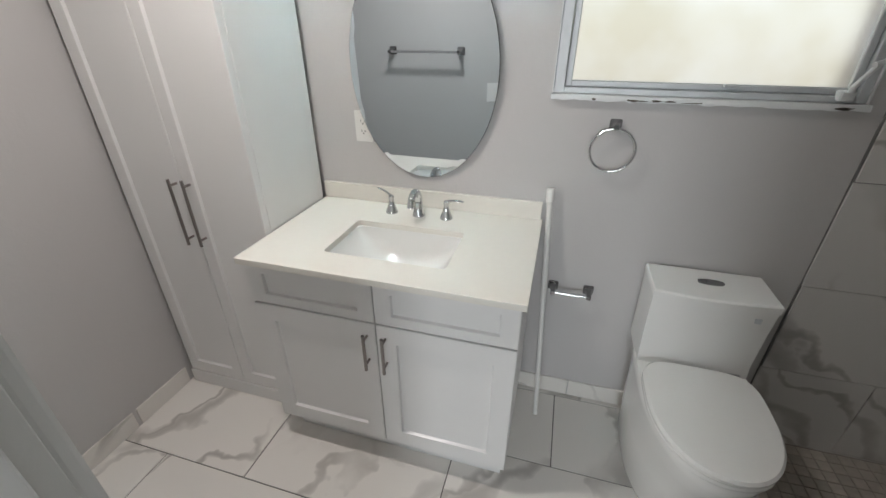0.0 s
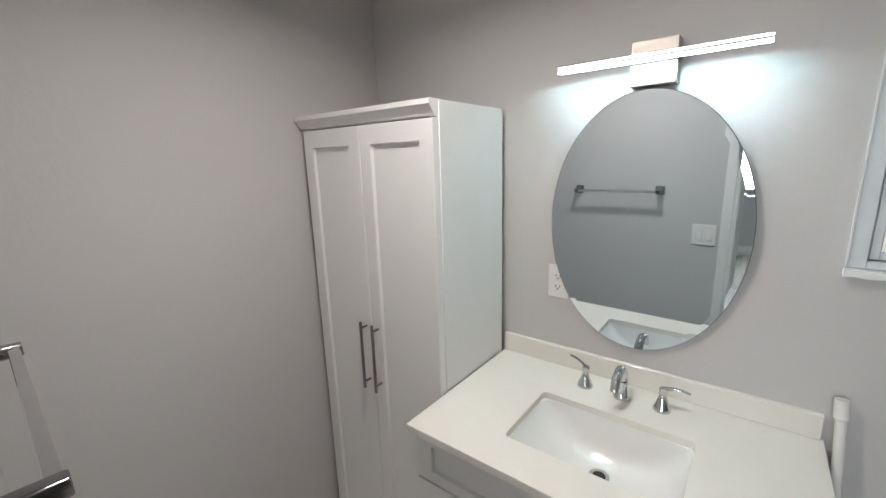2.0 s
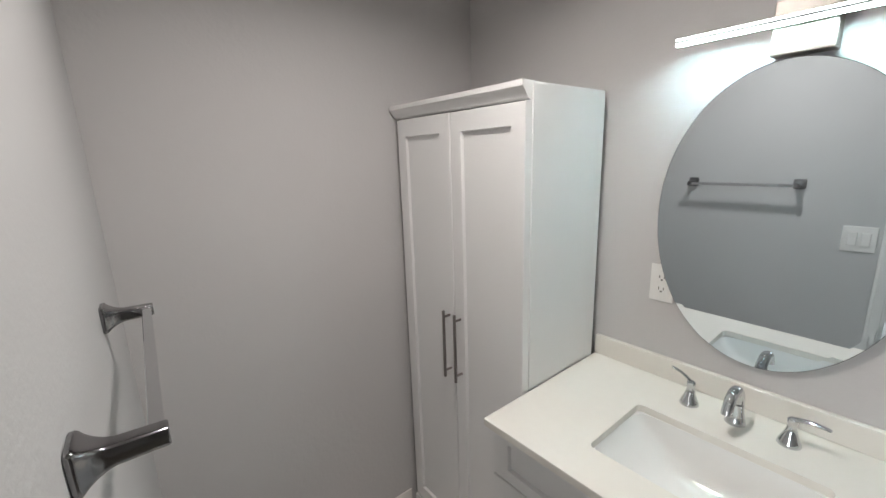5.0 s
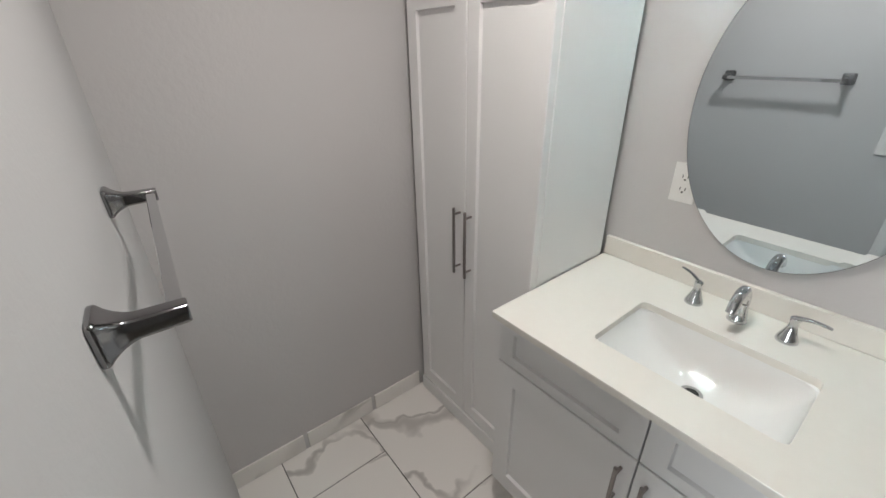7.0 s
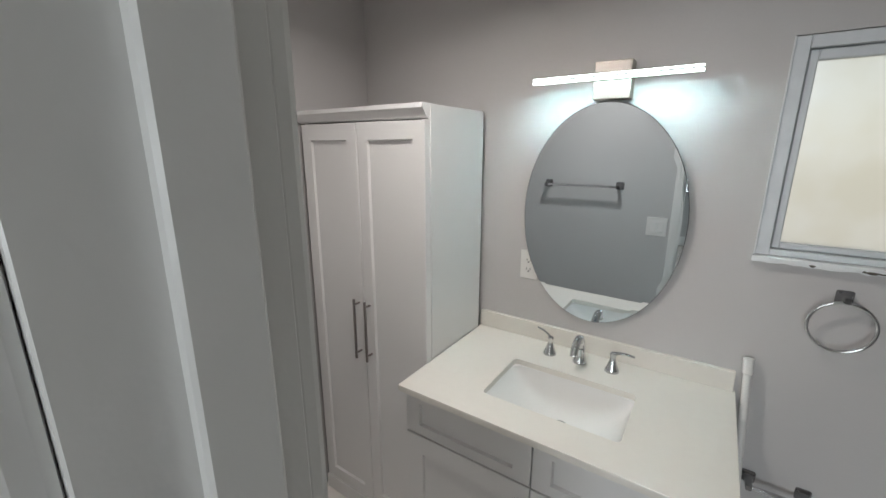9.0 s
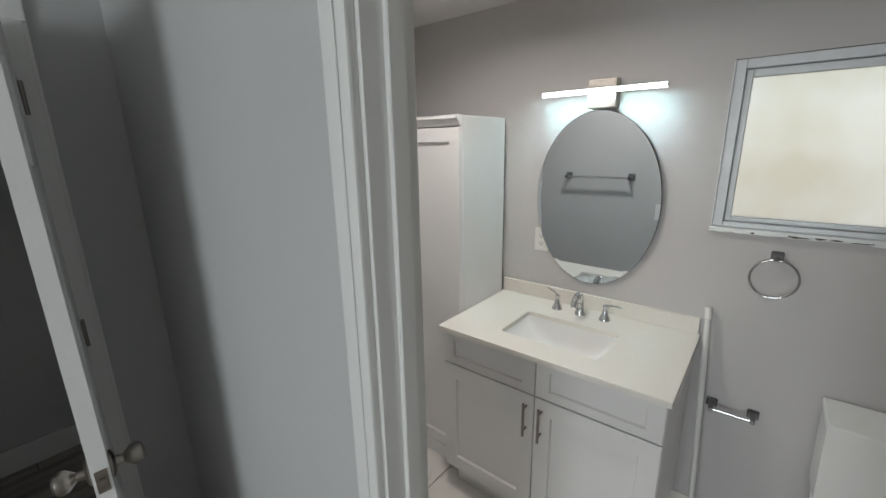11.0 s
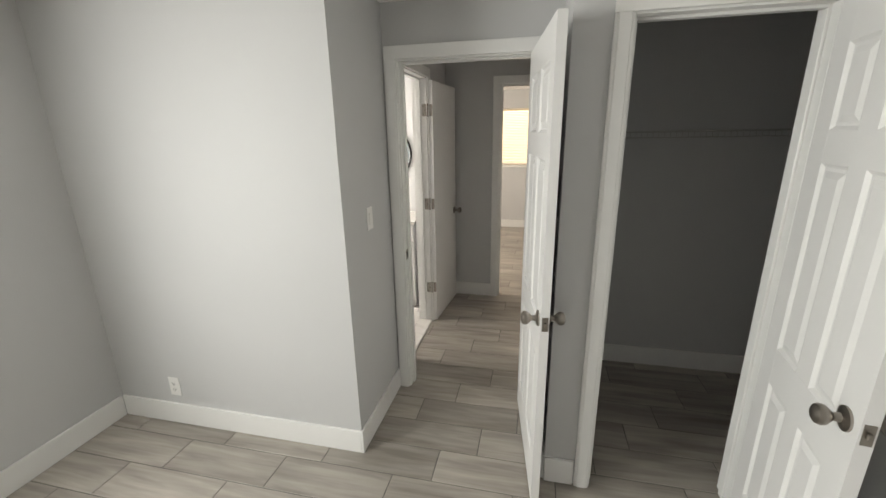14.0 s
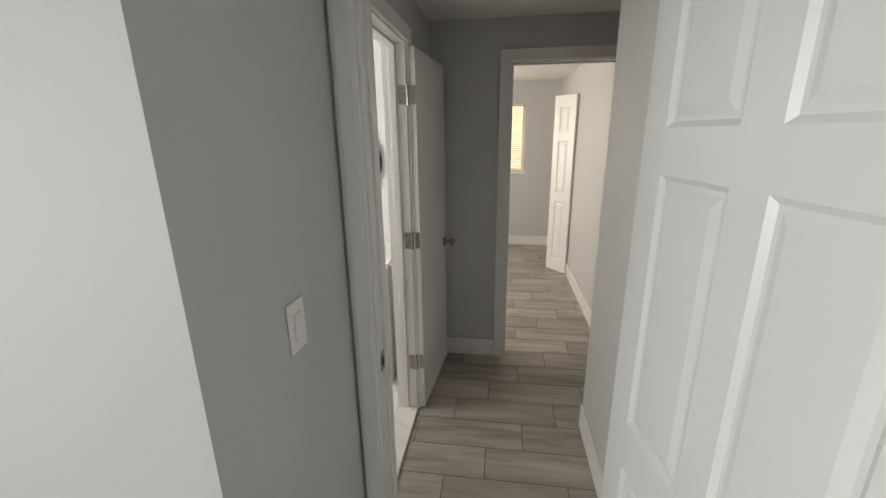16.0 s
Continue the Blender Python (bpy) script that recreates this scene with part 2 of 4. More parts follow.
GROUT_S = mat("mottled_shower_grout", (0.30, 0.27, 0.24), 0.9, 0, 30, 0.15, 0.3, 300)

# ---- mesh helpers ----


def box(bm, x0, x1, y0, y1, z0, z1, bevel=0.0, seg=1):
    vs = [bm.verts.new((x, y, z)) for z in (z0, z1) for y in (y0, y1) for x in (x0, x1)]
    fs = [bm.faces.new([vs[i] for i in f]) for f in ((0, 2, 3, 1), (4, 5, 7, 6), (0, 1, 5, 4), (2, 6, 7, 3), (0, 4, 6, 2), (1, 3, 7, 5))]
    if bevel:
        es = list({e for f in fs for e in f.edges})
        bmesh.ops.bevel(bm, geom=es, offset=bevel, segments=seg, affect="EDGES", profile=0.6)
    return vs


def boxes(*specs, bevel=0.0, seg=1):
    bm = bmesh.new()
    for s in specs:
        box(bm, *s, bevel=bevel, seg=seg)
    return bm


def tube(bm, pts, radius, sides=14, caps=True):
    """A round bar swept through points; radius may be one number or one for each point."""
    pts = [Vector(p) for p in pts]
    rad = radius if isinstance(radius, (list, tuple)) else [radius] * len(pts)
    rings, ref = [], None
    for i, p in enumerate(pts):
        d = (pts[min(i + 1, len(pts) - 1)] - pts[max(i - 1, 0)]).normalized()
        if ref is None:
            ref = Vector((0, 0, 1)) if abs(d.z) < 0.9 else Vector((1, 0, 0))
        a = d.cross(ref).normalized()
        b = a.cross(d).normalized()
        ref = b
        rings.append([bm.verts.new(p + rad[i] * (math.cos(2 * math.pi * k / sides) * a + math.sin(2 * math.pi * k / sides) * b)) for k in range(sides)])
    for r0, r1 in zip(rings, rings[1:]):
        for k in range(sides):
            bm.faces.new((r0[k], r0[(k + 1) % sides], r1[(k + 1) % sides], r1[k]))
    if caps:
        bm.faces.new(rings[0])
        bm.faces.new(rings[-1])
    return bm


def loft(bm, rings, closed_ends=True):
    """Joins rings of points of equal count."""
    rs = [[bm.verts.new(p) for p in ring] for ring in rings]
    n = len(rs[0])
    for r0, r1 in zip(rs, rs[1:]):
        for k in range(n):
            bm.faces.new((r0[k], r0[(k + 1) % n], r1[(k + 1) % n], r1[k]))
    if closed_ends:
        bm.faces.new(list(reversed(rs[0])))
        bm.faces.new(rs[-1])
    return bm


def superellipse(cx, cy, rx, ry, z, power=2.0, n=40):
    pts = []
    for k in range(n):
        a = 2 * math.pi * k / n
        c, s = math.cos(a), math.sin(a)
        pts.append((cx + rx * math.copysign(abs(c) ** (2 / power), c), cy + ry * math.copysign(abs(s) ** (2 / power), s), z))
    return pts


# the bathroom, its slightly skewed front wall and the rooms beyond the hall are drawn on axes of their own and laid into the house by these
BATH_SIZE = 0.93
BATH = Matrix(((BATH_SIZE, 0, 0, 0.0445), (0, BATH_SIZE, 0, -0.0474), (0, 0, BATH_SIZE, 0.1425), (0, 0, 0, 1)))
SKEW = Matrix.Translation((-0.2, -0.085, 0)) @ Matrix.Rotation(radians(-2.5), 4, "Z") @ Matrix.Translation((0.2, 0.085, 0))
HALL_END = Matrix.Translation((0.085, 0.02, 0))
FAR_ROOM = Matrix.Translation((0.22, 0, 0))
AXES = []


def part(name, bm, material, parent=None, label="", smooth=False, laid=True):
    if AXES and laid:
        bm.transform(AXES[-1])
    bmesh.ops.recalc_face_normals(bm, faces=bm.faces)
    me = bpy.data.meshes.new(name)
    bm.to_mesh(me)
    bm.free()
    me.materials.append(material)
    if smooth:
        me.shade_smooth()
        me.set_sharp_from_angle(angle=radians(38))
    ob = new(name, me)
    if parent:
        ob.parent = parent
    if label:
        ob["label"] = label
    return ob


def root(name, label, category, group="", m=None, kind=""):
    ob = tagged(new(name), label, category, group, kind)
    if m is not None:
        ob.matrix_basis = m
    return ob


def setting(name, bm, material, label, category="wall"):
    return tagged(part(name, bm, material), label, category, kind="structure")


# ---- structure ----
CH = 2.328
# bathroom, on its own axes
BCH = 2.35
BF = -0.15
B0 = -0.06
NY = 1.515
WX = -1.635
IY = 0.0187
AXES.append(BATH)
setting("wall_bath_north", boxes(
    (WX - 0.12, 0.06, NY, NY + 0.2, BF - 0.1, BCH), (1.0, 2.1, NY, NY + 0.2, BF - 0.2, BCH),
    (0.06, 1.0, NY, NY + 0.2, BF - 0.1, 1.302), (0.06, 1.0, NY, NY + 0.2, 1.955, BCH)), WALL_B, "grey painted textured wall behind the vanity")
setting("wall_bath_west", boxes((WX - 0.12, WX, 0.03, NY, BF - 0.1, BCH)), WALL_B, "plain grey painted bathroom side wall")
setting("wall_bath_east", boxes((1.98, 2.1, -0.16, NY, BF - 0.2, BCH)), WALL_B, "plain grey painted wall closing the bathroom")
setting("floor_bath_base", boxes((WX - 0.12, 1.06, -0.0845, NY, BF - 0.12, BF - 0.004)), GROUT, "tile bed with dark joints under the bathroom floor", "floor")
setting("floor_shower_base", boxes((1.06, 1.98, -0.12, NY, BF - 0.2, BF - 0.012)), GROUT_S, "grey bed of the shower floor", "floor")
AXES.pop()

# bedroom, closet and hall
SF = -0.03
SB = -0.125
JX0, JX1 = -0.21, 0.59
AXES.append(SKEW)
setting("wall_bath_south", boxes(
    (-1.588, JX0, SB, SF, -0.1, CH), (JX1, 2.22, SB, SF, -0.1, CH), (JX0, JX1, SB, SF, 2.055, CH)),
    WALL, "grey painted wall with the bathroom doorway")
AXES.pop()
CX = -1.517
CY0, CY1 = -0.945, -0.317
AY = -2.099
BX = -2.125
setting("wall_closet_front", boxes(
    (CX - 0.12, CX, -1.145, CY0, 0, CH), (CX - 0.12, CX, CY1, -0.03, 0, CH), (CX - 0.12, CX, CY0, CY1, 2.058, CH)),
    WALL, "grey painted wall with the closet doorway")
setting("wall_closet_back", boxes((-2.845, -2.725, -1.05, 0.72, 0, CH)), WALL, "grey painted closet back wall in shade")
setting("wall_closet_north", boxes((-2.725, -1.588, 0.6, 0.72, 0, CH)), WALL, "grey painted closet side wall in shade")
setting("wall_alcove_north", boxes((-3.09, CX - 0.12, -1.145, -1.05, 0, CH)), WALL, "grey painted wall beside the bedroom door")
D2Y0, D2Y1 = -2.03, -1.235
setting("wall_bedroom_door", boxes(
    (BX - 0.12, BX, AY, D2Y0, 0, CH), (BX - 0.12, BX, D2Y1, -1.145, 0, CH), (BX - 0.12, BX, D2Y0, D2Y1, 2.055, CH)),
    WALL, "grey painted wall with the bedroom doorway")
setting("wall_alcove_south", boxes((BX - 0.12, -1.62, AY - 0.12, AY, 0, CH)), WALL, "grey painted wall with the light switch")
MX = -1.5
setting("wall_bedroom_west", boxes((-1.62, MX, -3.69, AY, 0, CH)), WALL, "light grey bedroom wall lit by daylight")
setting("wall_bedroom_south", boxes(
    (-1.637, -0.4, -3.81, -3.69, 0, CH), (0.9, 2.22, -3.81, -3.69, 0, CH), (-0.4, 0.9, -3.81, -3.69, 0, 0.8), (-0.4, 0.9, -3.81, -3.69, 2.1, CH)),
    WALL, "light grey bedroom wall with a wide window opening")
setting("wall_bedroom_east", boxes((2.1, 2.22, -3.69, SB - 0.06, 0, CH)), WALL, "plain light grey bedroom wall")
HS = -2.12
HX = -3.815
B2X0, B2X1 = -3.127, -2.46
setting("wall_hall_south", boxes(
    (HX, B2X0, HS - 0.12, HS, 0, CH), (B2X1, BX - 0.12, HS - 0.12, HS, 0, CH), (B2X0, B2X1, HS - 0.12, HS, 2.085, CH)),
    WALL, "grey hallway wall with the second bathroom doorway")
D4Y0, D4Y1 = -1.605, -0.845
setting("wall_hall_end", boxes(
    (HX - 0.12, HX, -4.22, D4Y0, 0, CH), (HX - 0.12, HX, D4Y1, 0.62, 0, CH), (HX - 0.12, HX, D4Y0, D4Y1, 2.085, CH)),
    WALL, "grey wall at the hallway end with a doorway")
setting("wall_hall_return", boxes((-3.09, -2.97, -1.05, 0.5, 0, CH)), WALL, "grey hallway side wall")
setting("wall_hall_north", boxes((HX, -2.97, 0.5, 0.62, 0, CH)), WALL, "plain grey wall closing the hallway")
AXES.append(FAR_ROOM)
setting("wall_far_west", boxes(
    (-7.42, -7.3, -3.72, -2.45, 0, CH), (-7.42, -7.3, -1.315, -0.71, 0, CH), (-7.42, -7.3, -2.45, -1.315, 0, 1.085), (-7.42, -7.3, -2.45, -1.315, 2.035, CH)),
    WALL, "light grey far room wall with a window")
setting("wall_far_north", boxes((-7.3, -4.1, -0.83, -0.71, 0, CH)), WALL, "pale sunlit far room wall")
# this wall is out of view; its opening is assumed for the lamp
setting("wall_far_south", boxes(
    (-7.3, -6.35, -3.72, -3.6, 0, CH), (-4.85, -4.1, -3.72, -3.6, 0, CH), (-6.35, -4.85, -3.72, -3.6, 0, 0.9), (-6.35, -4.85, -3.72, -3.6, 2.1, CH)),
    WALL, "light grey far room wall with an assumed, unseen window opening")
AXES.pop()
AXES.append(HALL_END)
setting("wall_second_bath_east", boxes((-2.425, -2.305, -4.1, -2.26, 0, CH)), WALL, "plain wall of the second bathroom")
# opening added in an unseen wall to hold the extra lamp
setting("wall_second_bath_south", boxes(
    (-3.9, -3.05, -4.22, -4.1, 0, CH), (-2.15, -2.305, -4.22, -4.1, 0, CH), (-3.05, -2.15, -4.22, -4.1, 0, 1.35), (-3.05, -2.15, -4.22, -4.1, 2.05, CH)),
    WALL, "unseen second bathroom wall with an opening added for a lamp")
AXES.pop()
setting("ceiling", boxes((-7.5, 2.3, -4.4, 1.8, CH, CH + 0.1)), CEIL, "white painted ceiling with soft texture", "ceiling")
setting("ground", boxes((-60, 60, -60, 60, -0.4, -0.3)), GROUT_L, "plain ground under the house", "ground")


def door_leaf(name, width, height, m, panels, label, category="door", knob=True, knob_z=0.92, hinges=3, thick=0.035, group="panelled doors", hinge_z=None):
    """A leaf hinged at its origin that runs along +x; panels: rows of (z0, z1) and the count across."""
    ob = root(name, label, category, group, m)
    stile, mid = (0.10, 0.09) if width > 0.5 else (0.075, 0.0)
    if panels:
        n = 2 if mid else 1
        inner = width - 2 * stile - (n - 1) * mid
        pw = inner / n
        xs = [(stile + k * (pw + mid), stile + k * (pw + mid) + pw) for k in range(n)]
        rows = [(a * height, b * height) for a, b in panels]
        bm = bmesh.new()
        box(bm, 0, stile, 0, thick, 0, height)
        box(bm, width - stile, width, 0, thick, 0, height)
        if n == 2:
            box(bm, xs[0][1], xs[1][0], 0.0004, thick - 0.0004, rows[0][0], rows[-1][1])
        edges = [0] + [v for r in rows for v in r] + [height]
        for a, b in zip(edges[::2], edges[1::2]):
            box(bm, stile, width - stile, 0.0002, thick - 0.0002, a, b)
        part("leaf", bm, DOORP, ob)
        for a, b in rows:
            for x0, x1 in xs:
                bm = bmesh.new()
                for s in (0, 1):
                    y_out, y_in = (0.0, 0.009) if s == 0 else (thick, thick - 0.009)
                    y_top = 0.002 if s == 0 else thick - 0.002
                    rings = []
                    for inset, y in ((0, y_out), (0.012, y_in), (0.022, y_in), (0.042, y_top)):
                        rings.append([(x0 + inset, y, a + inset), (x1 - inset, y, a + inset), (x1 - inset, y, b - inset), (x0 + inset, y, b - inset)])
                    rs = [[bm.verts.new(p) for p in r] for r in rings]
                    for r0, r1 in zip(rs, rs[1:]):
                        for k in range(4):
                            bm.faces.new((r0[k], r0[(k + 1) % 4], r1[(k + 1) % 4], r1[k]))
                    bm.faces.new(rs[-1])
                part("panel", bm, DOORP, ob)
    else:
        part("leaf", boxes((0, width, 0, thick, 0, height), bevel=0.002), DOORP, ob)
    if knob:
        kx = width - 0.06
        for side in (-1, 1):
            y0 = 0 if side < 0 else thick
            part("door_knob", knob_mesh(kx, y0, knob_z, side), KNOB, ob, "round satin nickel knob", True)
        part("latch_plate", boxes((width, width + 0.002, thick / 2 - 0.012, thick / 2 + 0.012, knob_z - 0.03, knob_z + 0.03)), KNOB, ob, "satin nickel latch plate")
        part("latch", boxes((width + 0.002, width + 0.01, thick / 2 - 0.006, thick / 2 + 0.006, knob_z - 0.008, knob_z + 0.008), bevel=0.002), KNOB, ob)
    for i in range(hinges):
        z = (hinge_z or (0.22, height / 2, height - 0.2))[i]
        bm = boxes((-0.001, 0.001, 0.002, thick - 0.002, z - 0.045, z + 0.045))
        tube(bm, [(-0.005, thick + 0.005, z - 0.048), (-0.005, thick + 0.005, z + 0.048)], 0.006, 10)
        part("hinge", bm, KNOB, ob, "satin nickel butt hinge")
    return ob


def knob_mesh(x, y, z, side):
    bm = bmesh.new()
    prof = [(0.0, 0.034), (0.006, 0.034), (0.010, 0.026), (0.013, 0.013), (0.028, 0.011), (0.036, 0.018), (0.045, 0.0265), (0.056, 0.029), (0.066, 0.0255), (0.072, 0.016), (0.0735, 0.004)]
    n = 20
    loft(bm, [[(x + r * math.cos(2 * math.pi * k / n), y + side * d, z + r * math.sin(2 * math.pi * k / n)) for k in range(n)] for d, r in prof])
    return bm


SIX = [(0.10, 0.36), (0.43, 0.76), (0.81, 0.935)]


def casing(name, axis, face, out, a0, a1, top, w, floor, label, sill_gap=0.0, thick=0.018, w0=None, w1=None):
    """Flat casing with a rounded outer band round an opening a0..a1 on a wall face; out is the side that it stands out to."""
    ob = root(name, label, "door trim", kind="structure")
    w0, w1 = w0 or w, w1 or w
    for nm, p0, p1, z0, z1 in (("casing_leg", a0 - w0, a0, floor, top), ("casing_leg", a1, a1 + w1, floor, top), ("casing_head", a0 - w0, a1 + w1, top, top + w)):
        bm = bmesh.new()
        f0, f1 = sorted((face, face + out * thick))
        spec = (p0, p1, f0, f1, z0, z1) if axis == "y" else (f0, f1, p0, p1, z0, z1)
        box(bm, *spec, bevel=0.005, seg=2)
        if nm == "casing_leg":
            g0, g1 = sorted((face + out * thick, face + out * (thick + 0.004)))
            s2 = (p0 + 0.012, p1 - 0.022 if p0 < a0 else p1 - 0.012, g0, g1, z0, z1) if axis == "y" else (g0, g1, p0 + 0.012, p1 - 0.012, z0, z1)
            box(bm, *s2, bevel=0.0015)
        part(nm, bm, TRIM, ob)
    return ob


def jamb(name, axis, lo, hi, a0, a1, top, floor, label, stop_at, t=0.015):
    """Lining boards of an opening with a door stop."""
    ob = root(name, label, "door frame", kind="structure")
    for nm, p0, p1, z0, z1 in (("jamb_side", a0, a0 + t, floor, top - t), ("jamb_side", a1 - t, a1, floor, top - t), ("jamb_head", a0, a1, top - t, top)):
        spec = (p0, p1, lo, hi, z0, z1) if axis == "y" else (lo, hi, p0, p1, z0, z1)
        part(nm, boxes(spec, bevel=0.001), TRIM, ob)
    for p0, p1, z0, z1 in ((a0 + t, a0 + t + 0.011, floor, top - t - 0.011), (a1 - t - 0.011, a1 - t, floor, top - t - 0.011), (a0 + t, a1 - t, top - t - 0.011, top - t)):
        spec = (p0, p1, stop_at, stop_at + 0.035, z0, z1) if axis == "y" else (stop_at, stop_at + 0.035, p0, p1, z0, z1)
        part("door_stop", boxes(spec, bevel=0.002), TRIM, ob)
    return ob


# bathroom doorway
AXES.append(SKEW)
casing("door_trim_bathroom_outside", "y", SB, -1, JX0 + 0.008, JX1 - 0.008, 2.048, 0.062, 0.0, "white painted wooden casing round the bathroom doorway")
casing("door_trim_bathroom_inside", "y", SF, 1, JX0 + 0.008, JX1 - 0.008, 2.048, 0.07, 0.003, "white painted wooden casing inside the bathroom", thick=0.017)
jamb("door_frame_bathroom", "y", SB, SF, JX0, JX1, 2.055, 0.003, "white painted wooden door lining with a stop", SB + 0.04)
strike = root("strike_plate", "satin nickel strike plate on the bathroom door lining", "strike plate")
part("plate", boxes((JX0 + 0.015, JX0 + 0.0165, SB + 0.003, SB + 0.037, 0.868, 0.932), bevel=0.0005), KNOB, strike)
# thin black piece on the plate, the hole's shade as colour
part("hole", boxes((JX0 + 0.0165, JX0 + 0.017, SB + 0.012, SB + 0.028, 0.886, 0.914)), DARK, strike)
AXES.pop()

# closet doorway and door
casing("door_trim_closet", "x", CX, 1, CY0 + 0.008, CY1 - 0.008, 2.05, 0.068, 0.0, "white painted casing round the closet doorway")
jamb("door_frame_closet", "x", CX - 0.12, CX, CY0, CY1, 2.058, 0.0, "white painted closet door lining with a stop", CX - 0.08)
door_leaf("closet_door", 0.612, 2.02, pose(CX + 0.03, -0.347, 0.012, 0, 0, -8.2), SIX, "white six-panel closet door standing open against the wall", knob_z=0.91, hinge_z=(0.30, 1.072, 1.825))

# bedroom doorway and door
casing("door_trim_bedroom", "x", BX, 1, D2Y0 + 0.008, D2Y1 - 0.008, 2.047, 0.068, 0.0, "white painted casing round the bedroom doorway", w0=0.067, w1=0.06)
casing("door_trim_bedroom_hall", "x", BX - 0.12, -1, D2Y0 + 0.008, D2Y1 - 0.008, 2.047, 0.06, 0.0, "white painted casing on the hallway side", w0=0.06, w1=0.06)
jamb("door_frame_bedroom", "x", BX - 0.12, BX, D2Y0, D2Y1, 2.055, 0.0, "white painted bedroom door lining with a stop", BX - 0.08)
door_leaf("bedroom_door", 0.755, 2.027, pose(-2.1, -1.301, 0.012, 0, 0, 7.4), SIX, "white six-panel bedroom door standing wide open", knob_z=0.905, hinge_z=(0.30, 1.072, 1.825))
st2 = root("strike_plate", "satin nickel strike plate on the bedroom door lining", "strike plate")
part("plate", boxes((BX - 0.045, BX - 0.004, D2Y0 + 0.015, D2Y0 + 0.0165, 0.90, 0.965), bevel=0.0005), KNOB, st2)
# black piece again for the shade of the latch hole
part("hole", boxes((BX - 0.033, BX - 0.014, D2Y0 + 0.0165, D2Y0 + 0.017, 0.917, 0.948)), DARK, st2)

# second bathroom doorway and door
casing("door_trim_second_bathroom", "y", HS, 1, B2X0 + 0.008, B2X1 - 0.008, 2.077, 0.07, 0.0, "white painted casing round the second bathroom doorway")
jamb("door_frame_second_bathroom", "y", HS - 0.12, HS, B2X0, B2X1, 2.085, 0.0, "white painted door lining of the second bathroom", HS - 0.085)
door_leaf("second_bathroom_door", 0.64, 2.045, pose(B2X0 + 0.004, HS + 0.046, 0.012, 0, 0, 175.0), [], "flat white bathroom door folded back on the hallway wall", knob_z=0.915, hinge_z=(0.318, 1.07, 1.822))

frame2 = bpy.data.objects["door_frame_second_bathroom"]
for z in (0.33, 1.083, 1.835):
    bm = boxes((B2X0 + 0.015, B2X0 + 0.0165, HS - 0.038, HS - 0.002, z - 0.047, z + 0.047), bevel=0.0005)
    tube(bm, [(B2X0 + 0.012, HS + 0.006, z - 0.05), (B2X0 + 0.012, HS + 0.006, z + 0.05)], 0.0065, 10)
    part("hinge_leaf", bm, KNOB, frame2, "satin nickel hinge leaf")
    screws = boxes(*[(B2X0 + 0.0165, B2X0 + 0.0172, HS + y - 0.003, HS + y + 0.003, zz - 0.003, zz + 0.003) for y, zz in ((-0.028, z + 0.03), (-0.014, z), (-0.028, z - 0.03))])
    part("screw", screws, DARK, frame2)

# doorway of the far room
casing("door_trim_far_room", "x", HX, 1, D4Y0 + 0.008, D4Y1 - 0.008, 2.077, 0.07, 0.0, "white painted casing round the far room doorway")
jamb("door_frame_far_room", "x", HX - 0.12, HX, D4Y0, D4Y1, 2.085, 0.0, "white painted door lining of the far room", HX - 0.085)
frame4 = bpy.data.objects["door_frame_far_room"]
for z in (0.33, 1.083, 1.835):
    bm = boxes((HX - 0.118, HX - 0.082, D4Y0 + 0.015, D4Y0 + 0.0165, z - 0.047, z + 0.047), bevel=0.0005)
    tube(bm, [(HX - 0.122, D4Y0 + 0.016, z - 0.05), (HX - 0.122, D4Y0 + 0.016, z + 0.05)], 0.0065, 10)
    part("hinge_leaf", bm, KNOB, frame4, "satin nickel hinge leaf")


def shaker(name, x0, x1, z0, z1, yf, parent, rail=0.06, thick=0.019, stiles=None):
    """A shaker front facing -y: a frame of rails and stiles round a recessed panel with a bevelled inner edge."""
    s = stiles or rail
    bm = bmesh.new()
    y0, y1 = yf, yf + thick + 0.002
    outer = [(x0, z0), (x1, z0), (x1, z1), (x0, z1)]
    inner = [(x0 + s, z0 + rail), (x1 - s, z0 + rail), (x1 - s, z1 - rail), (x0 + s, z1 - rail)]
    inner2 = [(x0 + s + 0.004, z0 + rail + 0.004), (x1 - s - 0.004, z0 + rail + 0.004), (x1 - s - 0.004, z1 - rail - 0.004), (x0 + s + 0.004, z1 - rail - 0.004)]
    edge = [(x0 + 0.002, z0 + 0.002), (x1 - 0.002, z0 + 0.002), (x1 - 0.002, z1 - 0.002), (x0 + 0.002, z1 - 0.002)]
    rings = [(outer, y1), (outer, y0 + 0.002), (edge, y0), (inner, y0), (inner2, y0 + 0.011)]
    rs = [[bm.verts.new((x, y, z)) for x, z in r] for r, y in rings]
    for r0, r1 in zip(rs, rs[1:]):
        for k in range(4):
            bm.faces.new((r0[k], r0[(k + 1) % 4], r1[(k + 1) % 4], r1[k]))
    bm.faces.new(rs[0])
    bm.faces.new(rs[-1])
    return part(name, bm, CAB, parent)


def bar_pull(x, z0, z1, yf, parent, r=0.006):
    bm = bmesh.new()
    tube(bm, [(x, yf - 0.032, z0), (x, yf - 0.032, z1)], r, 12)
    for z in (z0 + 0.025, z1 - 0.025):
        tube(bm, [(x, yf, z), (x, yf - 0.03, z)], r * 0.8, 10)
    return part("handle", bm, PULL, parent, "brushed metal bar pull", True)


